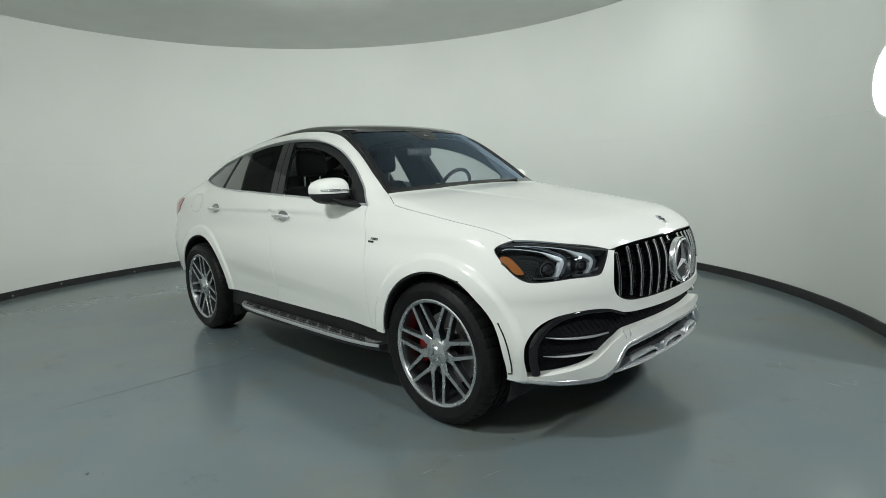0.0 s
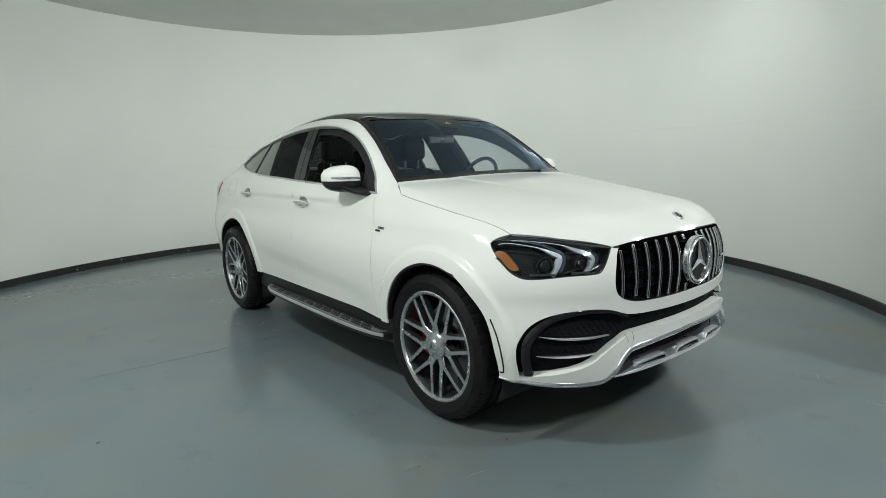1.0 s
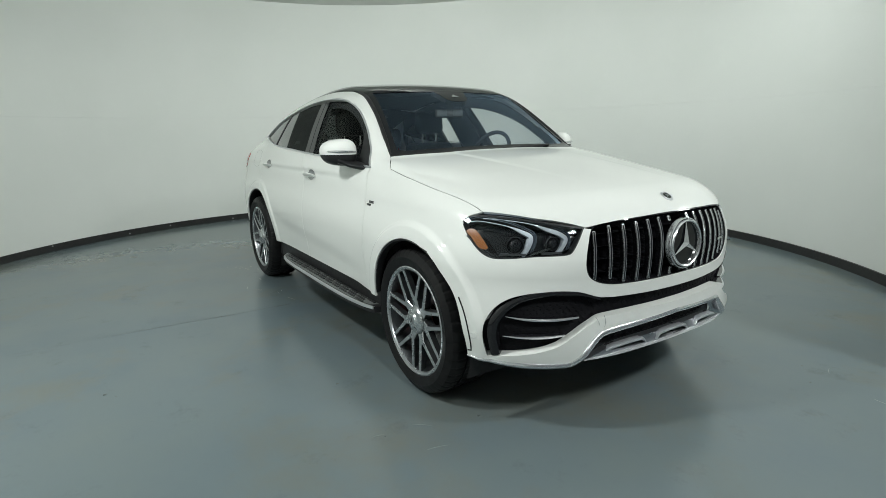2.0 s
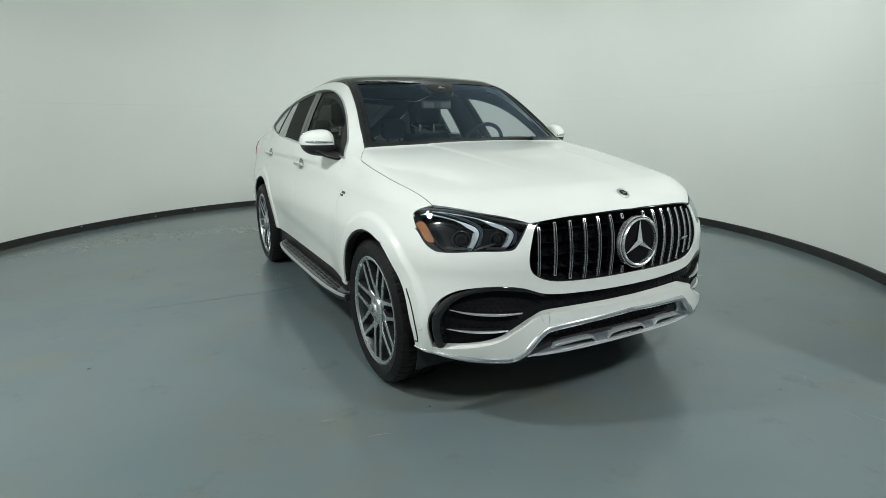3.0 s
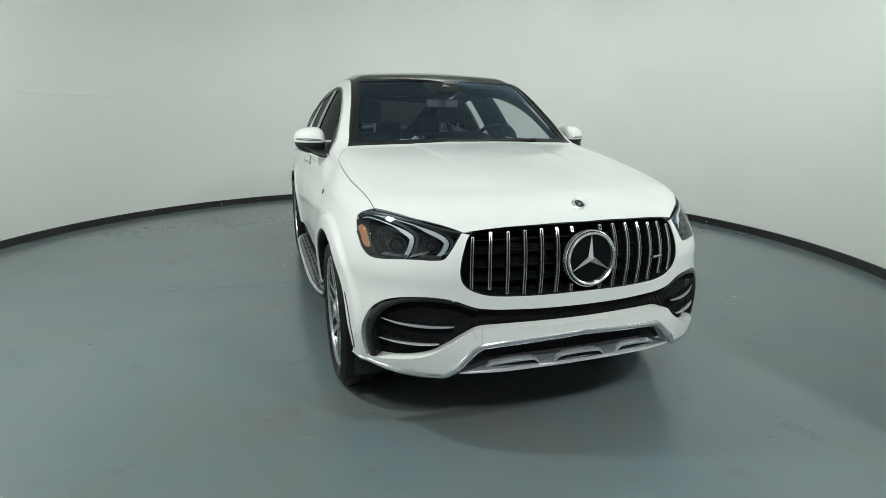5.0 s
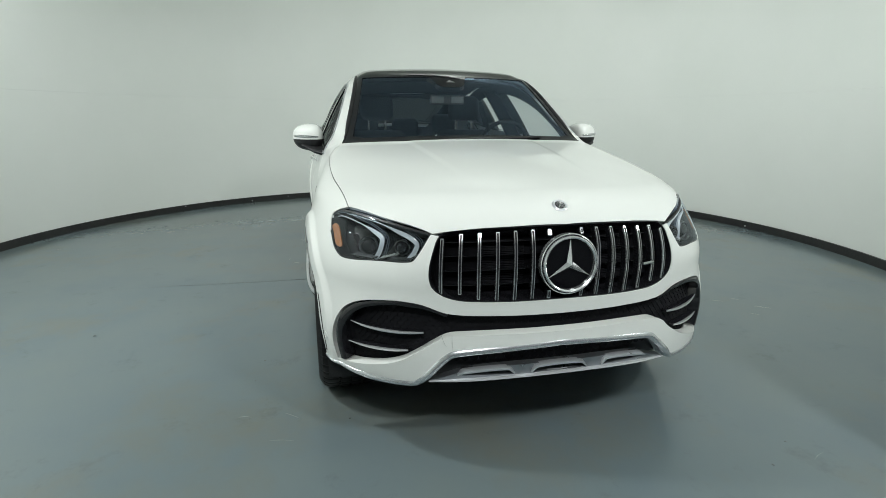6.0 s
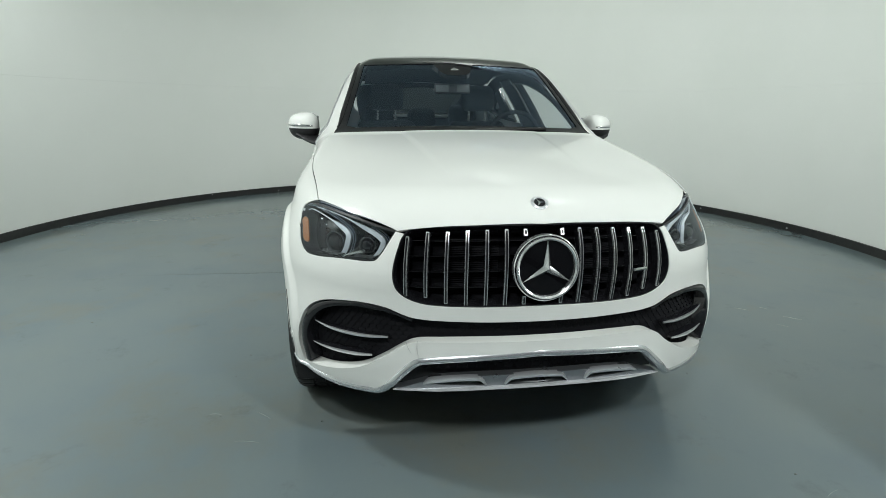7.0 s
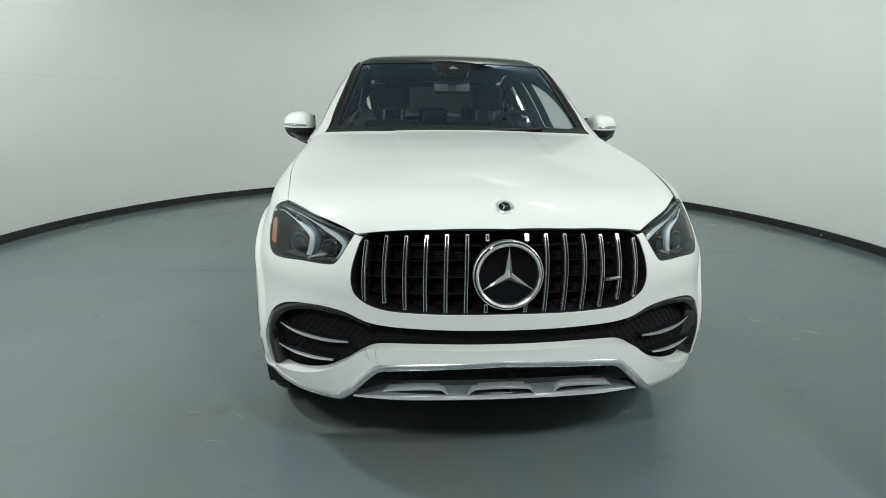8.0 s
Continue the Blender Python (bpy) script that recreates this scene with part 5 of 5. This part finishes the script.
def make_wheel(front):
    """A wheel at the origin whose outer face looks along -y."""
    wheel = new("wheel")
    w = TYRE_W / 2
    prof = [(RIM_R - 0.006, -w + 0.020), (RIM_R + 0.006, -w + 0.006), (RIM_R + 0.018, -w + 0.001), (RIM_R + 0.05, -w - 0.006), (TYRE_R - 0.035, -w + 0.002), (TYRE_R - 0.016, -w + 0.014), (TYRE_R - 0.006, -w + 0.030)]
    tread = []
    for k in range(4):
        c = -0.078 + 0.052 * k
        tread += [(TYRE_R - 0.0015 if k in (0, 3) else TYRE_R, c - 0.021), (TYRE_R if k in (1, 2) else TYRE_R - 0.001, c + 0.019), (TYRE_R - 0.008, c + 0.0205), (TYRE_R - 0.008, c + 0.0305)]
    prof += tread[:-2] + [(TYRE_R - 0.006, w - 0.030), (TYRE_R - 0.016, w - 0.014), (RIM_R + 0.05, w), (RIM_R - 0.006, w - 0.02)]
    tyre = turned(prof, 384)
    # cross grooves in the shoulder blocks
    for v in tyre.verts:
        r, turn = math.hypot(v.co.x, v.co.z), math.degrees(math.atan2(v.co.z, v.co.x)) % 360
        if r > TYRE_R - 0.02 and abs(v.co.y) > 0.03 and int(round(turn / (360 / 384))) % 8 == 0:
            k = (r - 0.005) / r
            v.co.x, v.co.z = v.co.x * k, v.co.z * k
    part("tyre", smooth(tyre, 25), RUBBER, wheel, "black low-profile tyre")
    rim = [(RIM_R - 0.012, 0.12), (RIM_R - 0.030, 0.10), (RIM_R - 0.040, 0.0), (RIM_R - 0.032, -0.085), (RIM_R - 0.014, -w + 0.020), (RIM_R - 0.010, -w + 0.012), (RIM_R - 0.002, -w + 0.008), (RIM_R + 0.004, -w + 0.012), (RIM_R + 0.004, -w + 0.030)]
    part("rim_barrel", turned(rim, 80), [DARKSILVER], wheel, "grey alloy rim barrel")
    part("rim_lip", turned([(RIM_R - 0.018, -w + 0.020), (RIM_R - 0.015, -w + 0.011), (RIM_R - 0.003, -w + 0.006), (RIM_R + 0.003, -w + 0.009)], 80), MACHINED, wheel, "machined rim lip")
    face, fork = -w + 0.016, -w + 0.024
    for k in range(7):
        th = 90 + 360 / 7 * k + (2 if front else 22)
        stem = spoke(polar(0.045, th), polar(0.126, th), 0.062, 0.040, face + 0.022, fork + 0.002, 0.045, 0.04)
        arms = [spoke(polar(0.110, th + e * 4.0), polar(0.278, th + e * 18.8), 0.0215, 0.0170, fork + 0.002, face, 0.035, 0.030) for e in (-1, 1)]
        part("spoke", join(stem, *arms), [MACHINED, DARKSILVER], wheel, "forked alloy spoke with bright face")
    part("hub_cap", turned([(0.076, face + 0.035), (0.074, face + 0.012), (0.068, face + 0.004), (0.042, face - 0.002), (0.036, face - 0.010), (0.033, face - 0.012), (0.0, face - 0.013)], 48), MACHINED, wheel, "machined round hub cap")
    bm = bmesh.new()
    top = bm.verts.new((0, face - 0.017, 0))
    tips = [bm.verts.new((0.027 * math.cos(radians(90 + 120 * k)), face - 0.0135, 0.027 * math.sin(radians(90 + 120 * k)))) for k in range(3)]
    notch = [bm.verts.new((0.006 * math.cos(radians(150 + 120 * k)), face - 0.0135, 0.006 * math.sin(radians(150 + 120 * k)))) for k in range(3)]
    for k in range(3):
        bm.faces.new((top, notch[k], tips[k]))
        bm.faces.new((top, tips[(k + 1) % 3], notch[k]))
    bmesh.ops.recalc_face_normals(bm, faces=bm.faces[:])
    part("cap_star", bm, DARKSILVER, wheel)
    part("brake_disc", turned([(0.075, 0.028), (0.075, -0.018), (0.10, -0.020), (0.105, -0.006), (0.195, -0.006), (0.195, 0.026), (0.10, 0.026)], 64), STEEL, wheel, "worn steel brake disc")
    # added disc that keeps lamp light from passing through the wheel to the floor
    part("wheel_light_block", turned([(0.0, 0.075), (0.10, 0.075), (0.24, 0.068), (0.25, 0.060), (0.25, 0.080), (0.0, 0.085)], 48), LINER, wheel, "dark disc added behind the brake to block light")
    cal = turned([(0.130, -0.045), (0.200, -0.045), (0.215, -0.030), (0.215, 0.06), (0.130, 0.06), (0.130, -0.045)], 14, 150, 212)
    part("caliper", cal, RED, wheel, "red brake caliper")
    return wheel


def set_wheel(front, x, y, side):
    w = make_wheel(front)
    w.parent = car
    w.matrix_world = pose(x, side * y, HUB_Z, 0, 0, 180 if side > 0 else 0)
    tagged(w, "grey forked-spoke alloy wheel with low-profile tyre")


# y of the wheel's middle
FRONT_Y, REAR_Y = 0.790, 0.800
for side in (-1, 1):
    set_wheel(True, AXLE_F, FRONT_Y, side)
    set_wheel(False, AXLE_R, REAR_Y, side)

# wheel-arch linings and edges
for (cx, cz, r), x in ((ARCH_F, AXLE_F), (ARCH_R, AXLE_R)):
    for side in (-1, 1):
        prof = [(r + 0.018, -0.895), (r + 0.022, -0.60), (r + 0.010, -0.56), (0.10, -0.56)]
        bm = turned(prof, 40, -25, 205)
        for v in bm.verts:
            v.co = Vector((v.co.x + cx, v.co.y * -side, v.co.z + cz))
        part("arch_liner", bm, LINER, car)
        pts = np.array(arch(cx, cz, r - 0.004, 174, 6 if x > 0 else 5, 44))
        part("arch_trim", strip(pts, "side", [(-0.004, -0.05), (0.004, -0.05), (0.004, -0.009), (-0.004, -0.009)], flip=side > 0), SATIN, car)


# ---- sills, side steps, mirrors, handles ----
def tuck(x, y):
    """The step's plan, drawn in towards the sill."""
    return x - 0.40 * (y - 0.885), 0.885 + (y - 0.885) * 0.70


for flip, which in SIDES:
    s = 1 if flip else -1
    x1 = ARCH_F[0] - ARCH_F[2] + 0.005
    x0 = ARCH_R[0] + ARCH_R[2] - 0.005
    pts = [(x0, s * 0.845, 0.40), (x0 + 0.1, s * 0.832, 0.385), (0.0, s * 0.832, 0.375), (x1 - 0.1, s * 0.838, 0.375), (x1, s * 0.850, 0.385)]
    part("sill", sweep(spline(pts, False, 0.1), [(-0.05, -0.07), (0.045, -0.09), (0.05, 0.058), (-0.05, 0.058)]), SATIN, car, "black side sill")
    # step board: a deck with rubber treads and a bright outer edge
    outline = [[(-0.74, 0.885)], (-0.62, 0.975), (-0.40, 1.018), (0.2, 1.03), (0.75, 1.022), (0.98, 0.99), [(1.06, 0.955)], [(1.05, 0.885)]]
    q = np.array([tuck(x, y) for x, y in spline(outline, True, 0.04)])
    bm = bmesh.new()
    vs = [bm.verts.new((x, s * y, 0.347)) for x, y in q]
    f = bm.faces.new(vs)
    ext = bmesh.ops.extrude_face_region(bm, geom=[f])
    for v in ext["geom"]:
        if isinstance(v, bmesh.types.BMVert):
            v.co.z -= 0.035
    bmesh.ops.recalc_face_normals(bm, faces=bm.faces[:])
    board = part("side_step", bm, SATIN, car, "black side step with grey treads and silver edge")
    bm = bmesh.new()
    f = bm.faces.new([bm.verts.new((-0.02 + x * 0.97, s * (0.888 + (y - 0.885) * 0.86), 0.3505)) for x, y in q])
    ext = bmesh.ops.extrude_face_region(bm, geom=[f])
    for v in ext["geom"]:
        if isinstance(v, bmesh.types.BMVert):
            v.co.z -= 0.003
    bmesh.ops.recalc_face_normals(bm, faces=bm.faces[:])
    part("tread_plate", bm, STEPGREY, board, "grey tread plate")
    edge = spline([(x, s * y, 0.344) for x, y in [tuck(*e) for e in ((-0.735, 0.895), (-0.62, 0.975), (-0.40, 1.018), (0.2, 1.03), (0.75, 1.022), (0.98, 0.99), (1.055, 0.955))]], False, 0.04)
    part("edge_moulding", sweep(edge, [(-0.009, -0.010), (0.009, -0.010), (0.009, 0.002), (0.004, 0.006), (-0.004, 0.006), (-0.009, 0.002)]), SILVER, board, "satin silver step edge")
    deck = bmesh.new()
    for r in range(3):
        for k in range(13):
            x = -0.58 + 0.128 * k + 0.03 * r
            y = 0.899 + 0.0245 * r
            if x > 0.98 - 0.04 * r or x < -0.66 + 0.10 * r:
                continue
            b = box(0.106, 0.0165, 0.007, 0.002, (x - 0.035, s * y, 0.3515), 1)
            me = bpy.data.meshes.new("t")
            b.to_mesh(me)
            b.free()
            deck.from_mesh(me)
            bpy.data.meshes.remove(me)
    tagged(part("step_tread", deck, DEEPBLACK, board, "raised tread pads"), kind="stuff")

    # door handles
    for door_x, z in HANDLES:
        p, n = lay(np.array([(door_x + d, z) for d in np.linspace(-0.108, 0.108, 9)]), "side")
        lift = 0.036 * np.sin(np.linspace(0.25, math.pi - 0.25, 9)) ** 0.6
        p = p + n * lift[:, None]
        cup, cn = lay(cup_line(door_x, z), "side", -0.001)
        if flip:
            p, n, cup, cn = p * (1, -1, 1), n * (1, -1, 1), cup * (1, -1, 1), cn * (1, -1, 1)
        w = [0.55 + 0.45 * math.sin(math.pi * i / 8) for i in range(9)]
        h = part("door_handle", sweep(p, oval(0.030, 0.018, 12), False, n, w), PAINT, car, "white door handle with chrome strip")
        part("handle_strip", sweep(p + n * 0.0085, [(-0.009, -0.004), (0.009, -0.004), (0.007, 0.0015), (-0.007, 0.0015)], False, n, w), CHROME, h, "chrome handle strip")
        bm = bmesh.new()
        mid = bm.verts.new(tuple(cup.mean(0) - cn.mean(0) * 0.030))
        ring = [bm.verts.new(tuple(v)) for v in cup]
        ring2 = [bm.verts.new(tuple(cup.mean(0) * 0.35 + v * 0.65 - m * 0.024)) for v, m in zip(cup, cn)]
        for i in range(28):
            bm.faces.new((ring[i], ring[(i + 1) % 28], ring2[(i + 1) % 28], ring2[i]))
            bm.faces.new((ring2[i], ring2[(i + 1) % 28], mid))
        bmesh.ops.recalc_face_normals(bm, faces=bm.faces[:])
        part("handle_cup", smooth(bm, 80), CUPGREY, h, "shaded handle recess")

    # mirrors
    mirror = new("door_mirror")
    mirror.parent = car
    tagged(mirror, "white door mirror with black underside")
    bm = bmesh.new()
    bmesh.ops.create_uvsphere(bm, u_segments=40, v_segments=24, radius=1.0)
    low = bm.copy()
    for b, upper_half in ((bm, True), (low, False)):
        for v in b.verts:
            x, y, z = v.co
            k = lambda t, e: math.copysign(abs(t) ** e, t)
            x, y, z = k(x, 0.75), k(y, 0.72), k(z, 0.8)
            y = y * 0.5 + 0.5  # 0 at the door's side, 1 at the tip
            width = 1.0 - 0.30 * y ** 2
            v.co = Vector((x * 0.112 * width + (0.02 if x > 0 else 0) - 0.055 * y * y, y, z))
        for v in b.verts:
            y = v.co.y
            zz = v.co.z
            v.co.z = zz * (0.078 - 0.020 * y * y) if zz > 0 else zz * (0.098 - 0.022 * y)
        geom = bm.verts[:] + bm.edges[:] + bm.faces[:] if upper_half else low.verts[:] + low.edges[:] + low.faces[:]
        bmesh.ops.bisect_plane(b, geom=geom, plane_co=(0, 0, -0.018), plane_no=(0, 0, -1 if upper_half else 1), clear_outer=True)
        for v in b.verts:
            v.co.y = s * (0.842 + 0.184 * v.co.y)
            v.co += Vector((0.637, 0, 1.238))
        bmesh.ops.recalc_face_normals(b, faces=b.faces[:])
    part("mirror_cap", smooth(bm, 60), PAINT, mirror, "white mirror cap")
    for v in low.verts:
        v.co.y += s * -0.002
    part("mirror_base", smooth(low, 60), SATIN, mirror, "black mirror underside")
    arm = [(0.80, s * 0.80, 1.140), (0.755, s * 0.845, 1.150), (0.70, s * 0.890, 1.166), (0.665, s * 0.94, 1.185)]
    part("mirror_arm", sweep(spline(arm, False, 0.02), oval(0.13, 0.045, 14)), SATIN, mirror)
    ind = [(0.760 - 0.075 * t * t - 0.05 * max(0, t - 0.75) ** 1.5 * 3, s * (0.872 + 0.138 * t), 1.236 + 0.004 * t) for t in np.linspace(0, 1, 12)]
    part("indicator", sweep(ind, oval(0.016, 0.020, 10), ups=[(1, s * 0.4 * i / 11, 0) for i in range(12)], scale=[0.35 + 0.65 * math.sin(math.pi * (0.1 + 0.7 * i / 11)) for i in range(12)]), CHROME, mirror, "slim bright indicator")
    part("mirror_glass", box(0.006, 0.15, 0.10, 0.002, (0.544, s * 0.925, 1.240)), MIRROR, mirror, "mirror glass")
    # fender badge: raised word over a dark bar
    p, n = lay(np.array([(1.000, 0.950)]), "side", 0.001)
    side = np.array((1, -1, 1) if flip else (1, 1, 1))
    base = Matrix.Translation(p[0] * side) @ Vector(n[0] * side).to_track_quat("Y", "Z").to_matrix().to_4x4()
    word = bpy.data.curves.new("word", "FONT")
    word.body, word.size, word.extrude, word.shear, word.align_x = "TURBO", 0.021, 0.0015, 0.3, "CENTER"
    tmp = bpy.data.objects.new("tmp", word)
    me = bpy.data.meshes.new_from_object(tmp)
    bpy.data.objects.remove(tmp)
    ob = part("fender_word", me, GREYBADGE, car, "raised silver lettering on the fender")
    ob.matrix_world = base @ pose(0, 0.001, 0.002, 90, 0, 180)
    ob = part("fender_badge", box(0.05, 0.004, 0.012, 0.0015), GLOSSBLACK, car, "small dark fender badge")
    ob.matrix_world = base @ pose(0.028 * (-1 if flip else 1), 0, -0.008)
    # tail lamp
    tl = side_line([(-1.885, 1.166), (-2.00, 1.168), (-2.20, 1.135), (-2.32, 1.09), (-2.33, 1.02), (-2.20, 1.015), (-2.04, 1.03), (-1.94, 1.09)], 0.02)
    part("tail_lamp", panel(tl, "side", flip=flip, thick=0.03, lift=0.006, grid=0.04), TAILRED, car, "red tail lamp")
    fl = side_line([(-1.62, 1.196), (-1.48, 1.192), (-1.46, 1.13), (-1.48, 1.068), (-1.64, 1.064), (-1.66, 1.13)], 0.03)
    if not flip:
        part("fuel_flap", strip(fl, "side", [(-0.0008, -0.004), (0.0008, -0.004), (0.0008, 0.0004), (-0.0008, 0.0004)], closed=True), CUPGREY, car)

# underside
part("underbody", box(3.9, 1.30, 0.06, 0.02, (-0.15, 0, 0.32)), LINER, car, "dark underbody")
part("front_undertray", box(0.36, 1.10, 0.05, 0.02, (1.97, 0, 0.365)), LINER, car)
part("rear_bumper", panel(nose([[(0, 0.50)], [(46, 0.51)], (44, 0.80), [(42, 1.08)], [(0, 1.10)]], 0.03), "tail", grid=0.05, thick=0.03, lift=-0.003), PAINT, car, "white rear bumper")
part("rear_valance", panel(nose([[(0, 0.30)], [(50, 0.32)], [(50, 0.505)], [(0, 0.50)]], 0.03), "tail", grid=0.06, thick=0.03, lift=-0.02), SATIN, car, "black rear valance")
part("engine_bay", box(1.10, 1.0, 0.45, 0.04, (1.50, 0, 0.62)), LINER, car)

# wipers
for x, y0, y1 in ((1.055, -0.10, 0.50),):
    pts = spline([(1.075, y0, 1.226), (1.065, 0.15, 1.229), (1.04, 0.35, 1.233), (1.01, y1 - 0.05, 1.236)], False, 0.05)
    part("wiper", sweep(pts, oval(0.016, 0.014, 8)), SATIN, car, "black wiper arm")

# ---- cabin ----
cabin_floor = part("cabin_floor", box(2.9, 1.50, 0.05, 0.01, (-0.55, 0, 0.46)), LINER, car)
for s in (-1, 1):
    part("door_card", box(2.0, 0.06, 0.62, 0.02, (-0.10, s * 0.80, 0.84)), LEATHER, car, "black door lining")
dash = [(-0.20, -0.30), (0.16, -0.30), (0.22, -0.02), (0.10, 0.045), (-0.08, 0.05), (-0.20, -0.02)]
part("dashboard", sweep([(0.70, y, 1.10) for y in np.linspace(-0.76, 0.76, 12)], [(x, z) for x, z in dash], ups=[(0, 0, 1)] * 12), DASH, car, "dark dashboard top")
part("instrument_hood", box(0.16, 0.42, 0.06, 0.025, (0.56, 0.38, 1.165)), DASH, car)
hl = panel(both(np.concatenate([[(0.405, 0)], [(0.405 - 0.22 * y * y, y) for y in (0.2, 0.4, 0.53)], [(0.1, 0.56), (-0.6, 0.56), (-1.0, 0.55), (-1.02, 0.0)]])), "top", grid=0.1, thick=0.01, lift=-0.05)
part("headliner", hl, HEADLINER, car, "dark headliner")
part("parcel_shelf", box(0.9, 1.2, 0.03, 0.01, (-1.75, 0, 1.08)), DASH, car)


def seat(x, y, name="front_seat", wide=0.52, top=1.16):
    th = new(name)
    th.parent = car
    tagged(th, "black leather seat with headrest on bright posts")
    cushion = box(0.52, wide, 0.16, 0.06, (0, 0, 0.68), 4)
    part("cushion", cushion, LEATHER, th)
    back = box(0.15, wide, 0.66, 0.06, (0, 0, 0.33), 4)
    for v in back.verts:
        k = v.co.z / 0.66
        v.co.y *= 1.0 - 0.22 * max(0, k - 0.45) ** 1.0
        v.co.x += -0.30 * k * 0.66 + (0.03 * math.cos(v.co.y * 9) if v.co.x > 0 else 0)
        v.co += Vector((-0.22, 0, top - 0.66))
    part("backrest", back, LEATHER, th)
    head = box(0.11, 0.27, 0.20, 0.05, (0, 0, 0), 4)
    for v in head.verts:
        v.co.y *= 1.0 - 0.5 * max(0, v.co.z)
        v.co += Vector((-0.42, 0, top + 0.175))
    part("headrest", head, LEATHER, th)
    for e in (-0.07, 0.07):
        post = sweep([(-0.425, e, top - 0.02), (-0.42, e, top + 0.09)], oval(0.018, 0.018, 10), ups=[(1, 0, 0)] * 2)
        part("headrest_post", post, POST, th, "bright headrest post")
    th.matrix_world = pose(x, y, 0)
    return th


seat(0.01, -0.38, top=1.245)
seat(0.01, 0.36, top=1.245)
seat(-0.85, -0.40, "rear_seat", 0.56, 1.10)
seat(-0.85, 0.40, "rear_seat", 0.56, 1.10)
seat(-0.85, 0.0, "rear_seat", 0.26, 1.06)
wheel_ring = turned([(0.172 + 0.015 * math.cos(a), 0.015 * math.sin(a)) for a in np.linspace(0, 2 * math.pi, 11)], 40)
sw = new("steering_wheel")
sw.parent = car
tagged(sw, "black leather steering wheel")
sw.matrix_world = pose(0.40, 0.43, 1.165, 0, 0, -90) @ pose(0, 0, 0, -24, 0, 0)
part("wheel_rim", wheel_ring, LEATHER, sw)
part("wheel_boss", box(0.14, 0.05, 0.12, 0.025), DASH, sw)
for a in (0, 180, 270):
    b = box(0.13, 0.022, 0.035, 0.008, (0.105, 0, 0))
    bmesh.ops.rotate(b, verts=b.verts[:], matrix=Matrix.Rotation(-radians(a), 3, "Y"))
    part("wheel_spoke", b, SATIN, sw)
# inner mirror and sensor pod at the top of the windscreen
part("inner_mirror", box(0.025, 0.235, 0.062, 0.012, (0.46, 0.0, 1.465), 3), GREYBADGE, car, "black inner mirror")
for e in (-0.068, 0.068):
    part("mirror_pad", box(0.004, 0.082, 0.042, 0.001, (0.4735, e, 1.465)), MIRRORPAD, car, "grey pad on the mirror's back")
bm = bmesh.new()
p, n = lay(np.array([(0.545, -0.03), (0.545, 0.03), (0.515, 0.0)]), "top", 0.0015)
bm.faces.new([bm.verts.new(tuple(v)) for v in p])
bm.faces.new([bm.verts.new(tuple(v - m * 0.004)) for v, m in zip(p, n)][::-1])
bm.faces.new([bm.verts.new(tuple(v)) for v in (p[0], p[1], p[1] - n[1] * 0.004, p[0] - n[0] * 0.004)])
part("camera_cover", bm, MIRRORPAD, car, "small grey triangular camera cover")
part("inner_mirror_glass", box(0.004, 0.21, 0.048, 0.001, (0.446, 0.0, 1.465)), MIRROR, car)
pod = spline([(0.600, 0.0), (0.592, 0.06), (0.56, 0.095), (0.52, 0.105), (0.455, 0.135), (0.440, 0.14), (0.440, 0.0)], False, 0.02)
part("sensor_pod", panel(both(pod), "top", grid=0.04, thick=0.035, lift=-0.0015), GLOSSBLACK, car, "black sensor pod at the windscreen's top")
